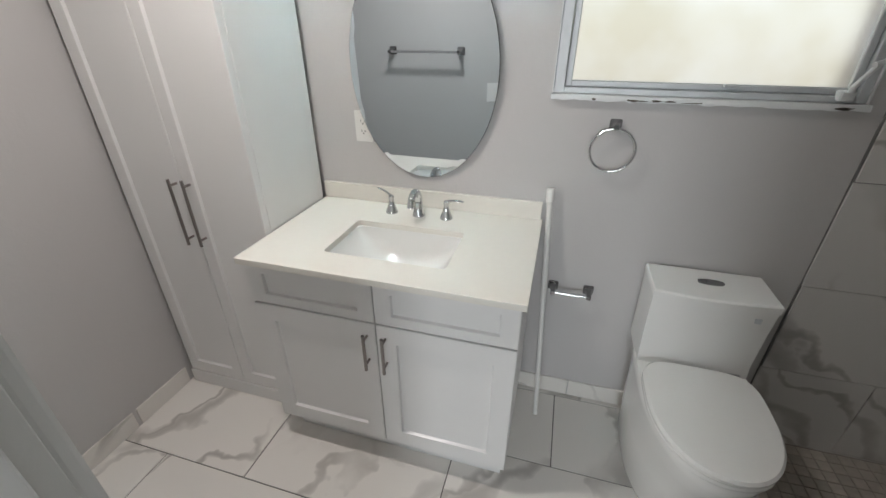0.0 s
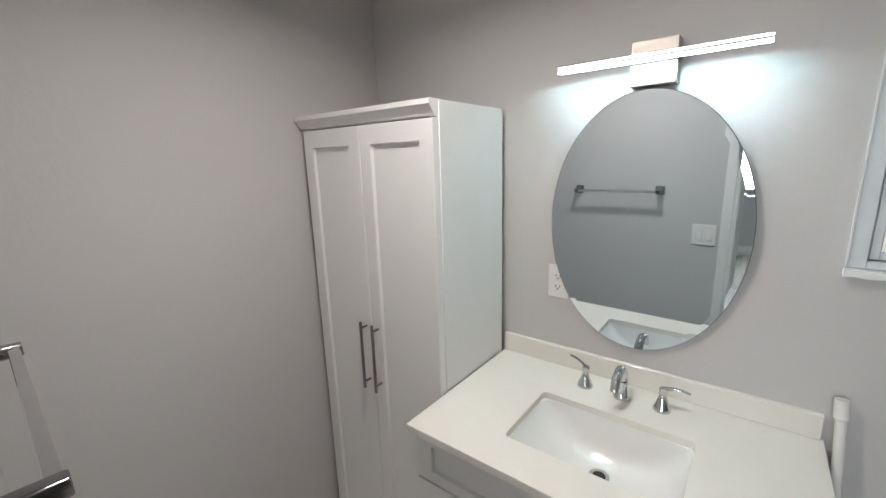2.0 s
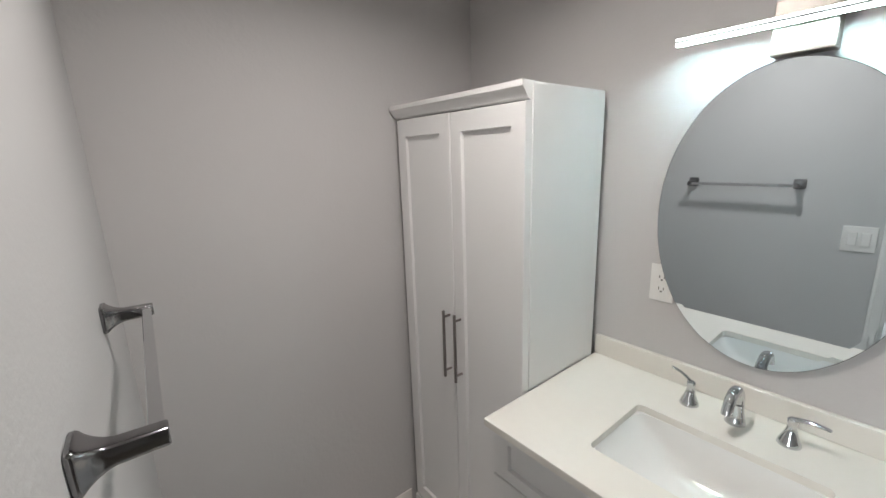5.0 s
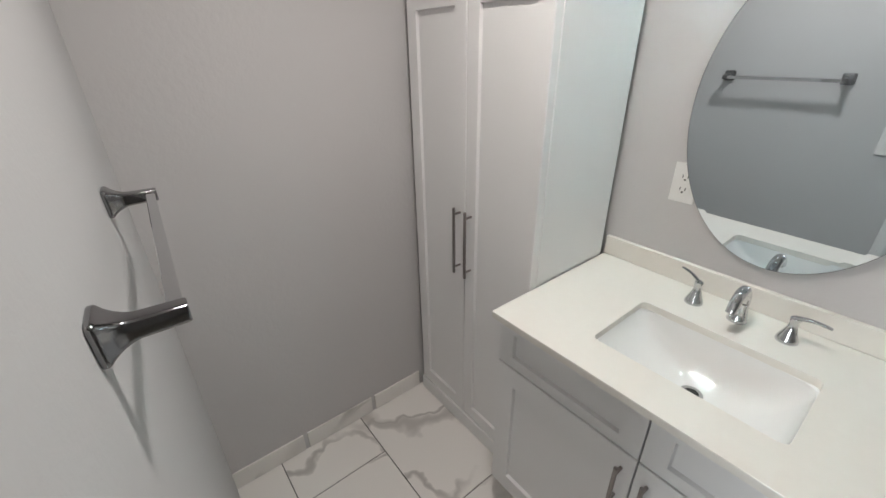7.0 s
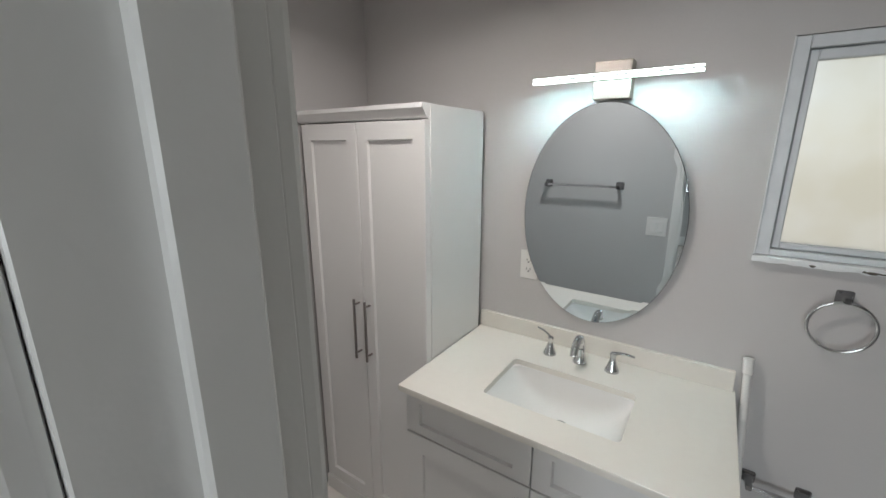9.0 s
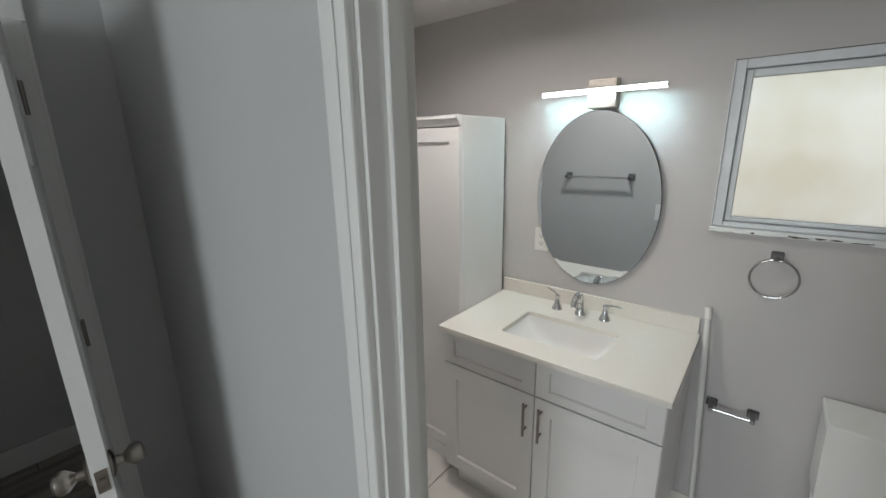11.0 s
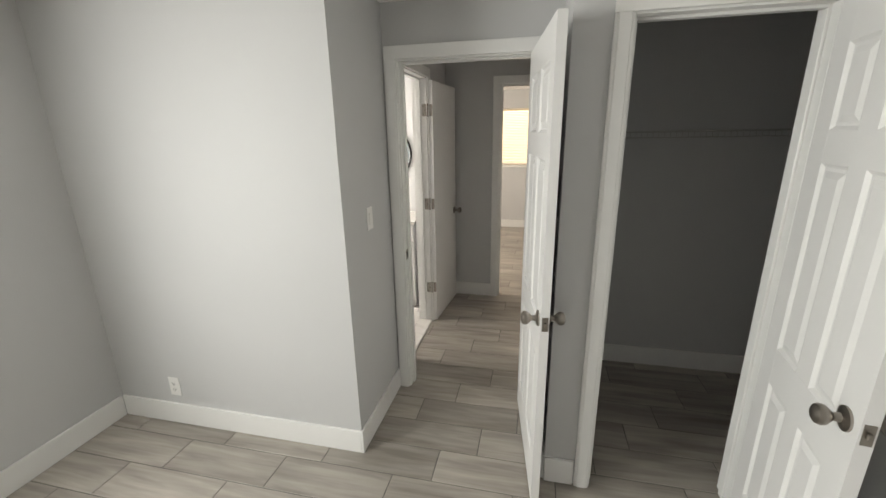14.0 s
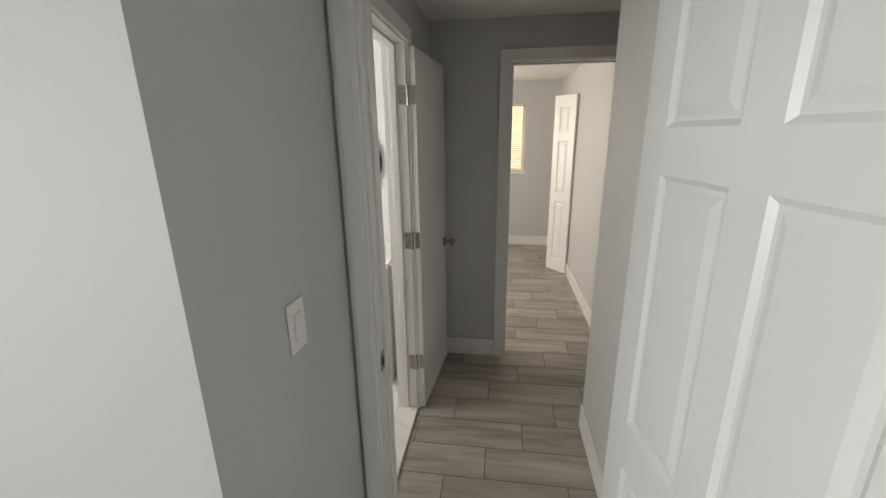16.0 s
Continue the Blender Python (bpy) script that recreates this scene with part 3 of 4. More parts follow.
def tall_cabinet():
    ob = root("tall_cabinet", "tall white two-door linen cabinet with a crown", "cabinet")
    x0, x1, y0, y1, z1 = -1.607, -0.935, 1.062, 1.482, 1.735
    xb = x0 + 0.008
    for nm, b in (("side_panel", (xb, xb + 0.018, y0 + 0.021, y1, BF + 0.001, z1 + 0.03)), ("side_panel", (x1 - 0.018, x1, y0 + 0.021, y1, BF + 0.001, z1 + 0.055)),
                  ("top_panel", (xb + 0.018, x1 - 0.018, y0 + 0.021, y1, z1 + 0.006, z1 + 0.024)), ("bottom_panel", (xb + 0.018, x1 - 0.018, y0 + 0.021, y1, BF + 0.09, BF + 0.11)),
                  ("back_panel", (xb + 0.018, x1 - 0.018, y1 - 0.006, y1, BF + 0.11, z1 + 0.006))):
        part(nm, boxes(b), CAB, ob)
    part("side_panel", boxes((x1, x1 + 0.004, y0 + 0.03, y1 - 0.004, 0.812, z1 + 0.05), bevel=0.001), CAB, ob)
    bm = bmesh.new()
    prof = [(0.0, z1 + 0.006), (-0.012, z1 + 0.012), (-0.028, z1 + 0.034), (-0.034, z1 + 0.04), (-0.034, z1 + 0.056), (0.02, z1 + 0.056)]
    loft(bm, [[(x, y0 + 0.02 + d, z) for d, z in prof] for x in (x0 - 0.022, x1 + 0.001)])
    part("crown", bm, CAB, ob)
    part("base", boxes((x0, x1 - 0.001, y0 - 0.006, y0 + 0.02, BF + 0.001, -0.068), bevel=0.003), CAB, ob)
    mid = (x0 + x1) / 2 + 0.0
    for a, b, hx in ((xb, mid - 0.002, mid - 0.032), (mid + 0.002, x1, mid + 0.032)):
        d = shaker("door", a, b, -0.063, z1, y0, ob, 0.065, stiles=0.055)
        bar_pull(hx + 0.004, 0.73, 1.008, y0, d)
    return ob


def vanity():
    ob = root("vanity_cabinet", "white shaker vanity cabinet with two drawers and doors", "vanity")
    x0, x1, y0, y1, top = -0.917, 0.068, 0.905, 1.5, 0.787
    for nm, b in (("side_panel", (x0, x0 + 0.018, y0 + 0.02, y1, 0.005, top)), ("side_panel", (x1 - 0.018, x1, y0 + 0.02, y1, 0.005, top)),
                  ("bottom_panel", (x0 + 0.018, x1 - 0.018, y0 + 0.02, y1, 0.005, 0.023)), ("back_panel", (x0 + 0.018, x1 - 0.018, y1 - 0.01, y1, 0.023, top)),
                  ("rail", (x0 + 0.018, x1 - 0.018, y0 + 0.022, y0 + 0.04, top - 0.03, top)), ("rail", (x0 + 0.018, x1 - 0.018, y0 + 0.045, y0 + 0.06, 0.60, 0.625)),
                  ("stile", (-0.435, -0.415, y0 + 0.0605, y0 + 0.08, 0.023, top))):
        part(nm, boxes(b), CAB, ob)
    part("toe_kick", boxes((x0 + 0.02, x1 - 0.02, y0 + 0.085, y1, BF + 0.001, 0.005)), CAB, ob)
    mid = (x0 + x1) / 2
    for a, b, hx in ((x0 + 0.001, mid - 0.002, mid - 0.035), (mid + 0.002, x1 - 0.001, mid + 0.035)):
        shaker("drawer", a, b, 0.6125, top - 0.006, y0, ob, 0.04, stiles=0.06)
        d = shaker("door", a, b, 0.0, 0.606, y0, ob, 0.075, stiles=0.072)
        bar_pull(hx, 0.415, 0.575, y0, d)
    return ob


SX0, SX1, SY0, SY1 = -0.655, -0.20, 1.005, 1.29


def countertop():
    ob = root("countertop", "white quartz countertop with a backsplash on the vanity", "countertop")
    x0, x1, y0, y1, z0, z1 = -0.928, 0.083, 0.876, 1.513, 0.787, 0.81
    bm = bmesh.new()
    n, r = 6, 0.018

    def rounded(a0, a1, b0, b1, rad):
        pts = []
        for cx, cy, s in ((a1 - rad, b1 - rad, 0), (a0 + rad, b1 - rad, 1), (a0 + rad, b0 + rad, 2), (a1 - rad, b0 + rad, 3)):
            for k in range(n + 1):
                a = math.pi / 2 * (s + k / n)
                pts.append((cx + rad * math.cos(a), cy + rad * math.sin(a)))
        return pts
    out, hole = rounded(x0, x1, y0, y1, 0.003), rounded(SX0, SX1, SY0, SY1, r)
    rings = [[(x, y, z0) for x, y in hole], [(x, y, z0) for x, y in out], [(x, y, z1 - 0.002) for x, y in out],
             [(x * 0.998 + 0.002 * (x0 + x1) / 2, y * 0.997 + 0.003 * (y0 + y1) / 2, z1) for x, y in out], [(x, y, z1) for x, y in hole], [(x, y, z0) for x, y in hole]]
    loft(bm, rings, False)
    part("slab", bm, QUARTZ, ob)
    part("backsplash", boxes((x0, x1 - 0.008, 1.496, 1.5145, z1 + 0.0005, 0.886), bevel=0.002), QUARTZ, ob)
    sink = root("sink", "white undermount porcelain sink with a curved basin", "sink")
    bm = bmesh.new()
    cx, cy = (SX0 + SX1) / 2, (SY0 + SY1) / 2
    hx, hy = (SX1 - SX0) / 2, (SY1 - SY0) / 2
    rings = []
    for z, fx, fy, p in ((0.7865, 1.08, 1.10, 7), (0.7865, 1.0, 1.0, 9), (0.768, 0.975, 0.985, 8), (0.738, 0.89, 0.965, 6), (0.706, 0.755, 0.92, 4.5), (0.68, 0.6, 0.83, 3.6), (0.66, 0.40, 0.62, 2.8), (0.651, 0.2, 0.3, 2), (0.649, 0.09, 0.15, 2)):
        rings.append(superellipse(cx, cy + 0.02 * (1 - fy), hx * fx, hy * fy, z, p, 48))
    loft(bm, rings, False)
    outer = []
    for z, fx, fy, p in ((0.649, 0.09, 0.15, 2), (0.64, 0.4, 0.62, 3), (0.655, 0.62, 0.86, 4), (0.70, 0.95, 1.0, 6), (0.775, 1.07, 1.09, 7), (0.7865, 1.08, 1.10, 7)):
        outer.append(superellipse(cx, cy + 0.02 * (1 - fy), hx * fx, hy * fy, z, p, 48))
    loft(bm, outer, False)
    part("basin", bm, PORC, sink, smooth=True)
    bm = bmesh.new()
    for r0, r1, z0_, z1_ in ((0.019, 0.030, 0.6585, 0.661),):
        ring = lambda r, z: [(cx + r * math.cos(2 * math.pi * k / 28), cy + 0.036 + r * math.sin(2 * math.pi * k / 28), z) for k in range(28)]
        loft(bm, [ring(r1, z0_ - 0.006), ring(r1, z0_ + 0.001), ring(r1 - 0.004, z1_), ring(r0, z1_ - 0.001), ring(r0, z0_ - 0.006)], False)
    part("drain_ring", bm, CHROME, sink, "chrome drain ring", True)
    bm = bmesh.new()
    tube(bm, [(cx, cy + 0.036, 0.649), (cx, cy + 0.036, 0.6565)], 0.0188, 20)
    # black plug stands for the shade down the drain
    part("drain_hole", bm, DARK, sink)
    return ob


def cone_base(bm, x, y, z, rings):
    n = 22
    loft(bm, [[(x + r * math.cos(2 * math.pi * k / n), y + r * math.sin(2 * math.pi * k / n), z + h) for k in range(n)] for h, r in rings])


def faucet():
    ob = root("faucet", "chrome widespread faucet with two lever handles", "faucet")
    cx, y, z = -0.43, 1.405, 0.8105
    bm = bmesh.new()
    cone_base(bm, cx, y, z, [(0, 0.027), (0.004, 0.027), (0.012, 0.0235), (0.04, 0.018), (0.06, 0.0165)])
    pts, rad = [], []
    for k in range(13):
        t = k / 12
        a = math.pi * 0.92 * t
        pts.append((cx, y - 0.052 * (1 - math.cos(a)) * 0.95, z + 0.055 + 0.055 * math.sin(a) + 0.012 * (1 - t)))
        rad.append(0.0168 - 0.003 * t)
    tube(bm, pts, rad, 18)
    part("spout", bm, CHROME, ob, smooth=True)
    bm = bmesh.new()
    tube(bm, [(cx, y + 0.032, z), (cx, y + 0.032, z + 0.06)], 0.0028, 8)
    tube(bm, [(cx, y + 0.032, z + 0.06), (cx, y + 0.032, z + 0.063), (cx, y + 0.032, z + 0.072)], [0.003, 0.007, 0.005], 12)
    part("lift_rod", bm, CHROME, ob, smooth=True)
    for sx, ends in ((-1, (-0.052, -0.018, 0.112)), (1, (0.075, -0.008, 0.083))):
        hx = cx + sx * 0.122
        bm = bmesh.new()
        cone_base(bm, hx, y, z, [(0, 0.027), (0.003, 0.027), (0.012, 0.024), (0.03, 0.0165), (0.048, 0.0115), (0.06, 0.010), (0.066, 0.0125), (0.074, 0.012), (0.079, 0.006)])
        h = part("handle_base", bm, CHROME, ob, smooth=True)
        bm = bmesh.new()
        ex, ey, ez = ends
        ln = math.hypot(ex, ey)
        ux, uy = ex / ln, ey / ln
        rings = []
        for t, w, th in ((-0.12, 0.006, 0.004), (0, 0.011, 0.0065), (0.25, 0.0095, 0.0055), (0.55, 0.008, 0.0042), (0.85, 0.0085, 0.0032), (0.97, 0.0075, 0.0026), (1.0, 0.005, 0.002)):
            px, py, pz = hx + ex * t, y + ey * t, z + 0.074 + (ez - 0.074) * t + 0.006 * math.sin(math.pi * max(0, t))
            rings.append([(px - uy * w * math.cos(a), py + ux * w * math.cos(a), pz + th * math.sin(a)) for a in [2 * math.pi * k / 12 for k in range(12)]])
        loft(bm, rings)
        part("lever", bm, CHROME, h, smooth=True)
    return ob


def oval_mirror():
    ob = root("mirror", "frameless oval wall mirror with a clear rim", "mirror")
    cx, cz, rx, rz = -0.432, 1.375, 0.298, 0.424
    n = 96
    lean, swing = 0.03, -0.014

    def ring(f, y):
        pts = []
        for k in range(n):
            a = 2 * math.pi * k / n
            dz = (rz - f) * math.sin(a)
            pts.append((cx + (rx - f) * math.cos(a), y - lean * dz + swing * (rx - f) * math.cos(a), cz + dz))
        return pts
    bm = bmesh.new()
    loft(bm, [ring(0.018, 1.48801), ring(0.0, 1.4882)], False)
    vs = [bm.verts.new(p) for p in ring(0.018, 1.488)]
    bm.faces.new(vs)
    part("glass", bm, MIRROR, ob)
    bm = bmesh.new()
    loft(bm, [ring(-0.0012, 1.4892), ring(-0.0012, 1.4965), ring(0.03, 1.4965), ring(0.05, 1.4985)])
    part("backing", bm, DARK, ob)
    return ob


def wall_light():
    ob = root("vanity_light", "satin nickel bar light with two lit cool strips", "wall light")
    cx, z = -0.42, 1.878
    x0, x1 = -0.69, -0.15
    part("backplate", boxes((cx - 0.062, cx + 0.062, 1.455, NY - 0.0005, 1.807, 1.932), bevel=0.002), NICKEL, ob)
    part("stem", boxes((cx - 0.03, cx + 0.03, 1.4285, 1.455, z - 0.006, z + 0.006)), NICKEL, ob)
    part("channel", boxes((x0, x1, 1.4105, 1.4285, z - 0.0024, z + 0.0024)), SLAT, ob, "grey metal rail between the strips")
    # covers and end caps are added to hold the glow off the wall
    part("top_cover", boxes((x0, x1, 1.4115, 1.43, z + 0.0088, z + 0.0108), bevel=0.0005), NICKEL, ob)
    part("back_cover", boxes((x0, x1, 1.4285, 1.43, z - 0.0095, z + 0.0088)), NICKEL, ob)
    part("tube_light", boxes((x0 + 0.001, x1 - 0.001, 1.412, 1.428, z + 0.0026, z + 0.0086), bevel=0.001), LED_SOFT, ob, "lit cool white acrylic strip")
    part("tube_light", boxes((x0 + 0.001, x1 - 0.001, 1.412, 1.419, z - 0.0108, z - 0.0026), bevel=0.001), LED_SOFT, ob, "lit cool white acrylic strip")
    # added recessed emitter, gives most of the bar's downward light
    part("downlight", boxes((x0 + 0.001, x1 - 0.001, 1.4195, 1.4275, z - 0.0094, z - 0.0026)), LED, ob, "bright downward strip added out of view behind the acrylic")
    for x in (x0 - 0.002, x1):
        part("end_cap", boxes((x, x + 0.002, 1.4115, 1.43, z - 0.0092, z + 0.0108)), PLASTIC, ob)
    return ob


def outlet(name, m, label):
    """A duplex outlet on a wall; built facing -y at the origin."""
    ob = root(name, label, "outlet", m=m)
    part("plate", boxes((-0.036, 0.036, -0.006, -0.0005, -0.06, 0.06), bevel=0.002), PLASTIC, ob)
    part("socket", boxes((-0.0165, 0.0165, -0.0075, -0.006, -0.034, 0.034), bevel=0.001), PLASTIC, ob)
    for cz in (-0.019, 0.019):
        bm = bmesh.new()
        box(bm, -0.0085, -0.0063, -0.0082, -0.0075, cz - 0.003, cz + 0.006)
        box(bm, 0.0063, 0.0085, -0.0082, -0.0075, cz - 0.003, cz + 0.006)
        box(bm, -0.0025, 0.0025, -0.0082, -0.0075, cz - 0.011, cz - 0.006)
        # slots are raised black pieces, coloured as the shade inside them
        part("slots", bm, DARK, ob)
    return ob


def switch(name, m, gangs, label):
    ob = root(name, label, "light switch", m=m)
    w = 0.036 + 0.023 * (gangs - 1)
    part("plate", boxes((-w, w, -0.006, -0.0005, -0.06, 0.06), bevel=0.002), PLASTIC, ob)
    for g in range(gangs):
        c = (g - (gangs - 1) / 2) * 0.046
        part("rocker", boxes((c - 0.0165, c + 0.0165, -0.010, -0.006, -0.033, 0.033), bevel=0.002), PLASTIC, ob)
    return ob


def bracket(bm, x, z, y, out, length=0.062, s=0.026, twist=0.0):
    """A square wall flange that flares in to a square arm."""
    rings = []
    n = 24
    for d, h in ((0, s * 0.96), (0.0015, s), (0.006, s), (0.0085, s * 0.95), (0.013, s * 0.8), (0.02, s * 0.64), (0.028, s * 0.52), (0.036, s * 0.45), (length - 0.002, s * 0.42), (length, s * 0.38)):
        ring = []
        for k in range(n):
            a = 2 * math.pi * (k + 0.5) / n
            c, q = math.cos(a), math.sin(a)
            ring.append((x + h * math.copysign(abs(c) ** 0.28, c), y + out * d, z + h * math.copysign(abs(q) ** 0.28, q)))
        rings.append(ring)
    loft(bm, rings)


def towel_ring():
    ob = root("towel_ring", "chrome towel ring on a square bracket", "towel ring")
    x, z = 0.294, 1.207
    bm = bmesh.new()
    bracket(bm, x, z, NY - 0.0005, -1, 0.05, 0.021)
    part("bracket", bm, DARK_CHROME, ob, smooth=True)
    bm = bmesh.new()
    r = 0.077
    pts = [(x + r * math.sin(a), NY - 0.042, z - 0.084 + r * math.cos(a)) for a in [2 * math.pi * k / 48 for k in range(49)]]
    tube(bm, pts, 0.0052, 12, False)
    part("ring", bm, CHROME, ob, smooth=True)


def paper_holder():
    ob = root("toilet_paper_holder", "empty chrome toilet paper holder with square posts", "paper holder")
    for x in (0.165, 0.316):
        bm = bmesh.new()
        bracket(bm, x, 0.497, NY - 0.0005, -1, 0.075, 0.022)
        part("post", bm, DARK_CHROME, ob, smooth=True)
    bm = bmesh.new()
    tube(bm, [(0.165, NY - 0.064, 0.497), (0.316, NY - 0.064, 0.497)], 0.0085, 14)
    part("roller", bm, CHROME, ob, smooth=True)


def towel_bar():
    ob = root("towel_bar", "polished towel bar with square flared posts darkened as reflections", "towel bar")
    for x in (-1.18, -0.675):
        bm = bmesh.new()
        bracket(bm, x, 1.296, IY + 0.0005, 1, 0.085, 0.027)
        part("post", bm, DARK_CHROME, ob, smooth=True)
    part("bar", boxes((-1.172, -0.683, IY + 0.066, IY + 0.082, 1.288, 1.304), bevel=0.001), CHROME, ob, "polished square rod")


def bathroom_window():
    ob = root("window_1", "aluminium awning window with a frosted pane", "window", kind="structure")
    x0, x1, z0, z1, y = 0.062, 0.998, 1.308, 1.953, NY + 0.002
    bm = boxes((x0, x0 + 0.036, y, y + 0.075, z0, z1), (x1 - 0.028, x1, y, y + 0.075, z0, z1), (x0 + 0.036, x1 - 0.028, y, y + 0.075, z0, z0 + 0.02), (x0 + 0.036, x1 - 0.028, y, y + 0.075, z1 - 0.035, z1), bevel=0.002)
    part("window_frame", bm, ALU, ob, "aged grey aluminium frame")
    a0, a1, c0, c1, ys = x0 + 0.038, x1 - 0.03, z0 + 0.022, z1 - 0.037, y + 0.014
    bm = boxes((a0, a0 + 0.022, ys, ys + 0.03, c0, c1), (a1 - 0.022, a1, ys, ys + 0.03, c0, c1), (a0 + 0.022, a1 - 0.022, ys, ys + 0.03, c0, c0 + 0.02), (a0 + 0.022, a1 - 0.022, ys, ys + 0.03, c1 - 0.03, c1), bevel=0.003)
    part("sash", bm, ALU, ob)
    pane = part("pane", boxes((a0 + 0.02, a1 - 0.02, ys + 0.013, ys + 0.018, c0 + 0.018, c1 - 0.028)), FROST, ob, "frosted white glass")
    pane.visible_shadow = False
    bm = bmesh.new()
    rnd = random.Random(3)
    nx = 46
    top, low = [], []
    for k in range(nx + 1):
        x = x0 - 0.006 + (x1 - x0 + 0.012) * k / nx
        low.append((x, 1.287 + 0.005 * rnd.random() - 0.004 * (k > 8) * rnd.random(), NY - 0.024 - 0.002 * rnd.random()))
        top.append((x, 1.3075))
    rows = [[bm.verts.new((x, NY + 0.06, zt)) for x, zt in top], [bm.verts.new((x, NY - 0.024, zt - 0.001)) for x, zt in top], [bm.verts.new((x, yl, z)) for x, z, yl in low], [bm.verts.new((x, NY + 0.06, z)) for x, z, yl in low]]
    for ra, rb in zip(rows, rows[1:] + rows[:1]):
        for k in range(nx):
            bm.faces.new((ra[k], ra[k + 1], rb[k + 1], rb[k]))
    bm.faces.new([r[0] for r in rows])
    bm.faces.new([r[-1] for r in reversed(rows)])
    part("window_sill", bm, WORN, ob, "chipped white painted sill")
    bm = bmesh.new()
    for k in range(13):
        cx = x0 + 0.12 + (x1 - x0 - 0.14) * rnd.random()
        w, h = 0.004 + 0.034 * rnd.random() ** 3, 0.0012 + 0.0035 * rnd.random()
        zc = 1.2925 + 0.003 * rnd.random()
        loft(bm, [[(cx + w * math.cos(a) * (0.7 + 0.3 * math.sin(3 * a + k)), yy, zc + h * math.sin(a)) for a in [2 * math.pi * j / 9 for j in range(9)]] for yy in (NY - 0.0235, NY - 0.0275)])
    part("chipped_paint", bm, CHIP, ob, "dark bare chips along the sill")
    bm = boxes((x0 - 0.004, x0, NY - 0.006, NY + 0.05, 1.308, z1), (x1, x1 + 0.004, NY - 0.006, NY + 0.05, 1.308, z1))
    part("reveal_bead", bm, WORN, ob)
    crank = part("crank", boxes((x1 - 0.085, x1 - 0.045, NY - 0.022, NY + 0.014, 1.315, 1.345), bevel=0.004), WORN, ob, "white window crank")
    bm = bmesh.new()
    tube(bm, [(x1 - 0.065, NY - 0.022, 1.345), (x1 - 0.068, NY - 0.035, 1.36), (x1 - 0.045, NY - 0.04, 1.405), (x1 - 0.03, NY - 0.04, 1.425)], [0.008, 0.008, 0.007, 0.007], 10)
    tube(bm, [(x1 - 0.052, NY - 0.052, 1.42), (x1 - 0.012, NY - 0.03, 1.43)], 0.008, 10)
    part("crank_handle", bm, WORN, crank, smooth=True)
    part("latch", boxes((0.60, 0.64, NY - 0.006, NY + 0.016, 1.342, 1.352), bevel=0.002), ALU, ob)


def curtain_rod():
    ob = root("curtain_rod", "white tension rod leaning between vanity and wall", "rod")
    a, b = Vector((0.099, 1.484, 0.955)), Vector((0.168, 1.335, BF + 0.012))
    d = (b - a).normalized()
    bm = bmesh.new()
    tube(bm, [a + d * 0.05, a + d * 0.5], 0.0125, 14)
    part("outer_tube", bm, PLASTIC, ob, smooth=True)
    bm = bmesh.new()
    tube(bm, [a + d * 0.5, b], 0.0105, 14)
    part("inner_tube", bm, PLASTIC, ob, smooth=True)
    bm = bmesh.new()
    tube(bm, [a, a + d * 0.045, a + d * 0.05, a + d * 0.055], [0.0165, 0.0165, 0.0175, 0.0135], 14)
    part("end_cap", bm, PLASTIC, ob, smooth=True)
    bm = bmesh.new()
    tube(bm, [b - d * 0.03, b], 0.0125, 14)
    part("foot_cap", bm, PLASTIC, ob, smooth=True)


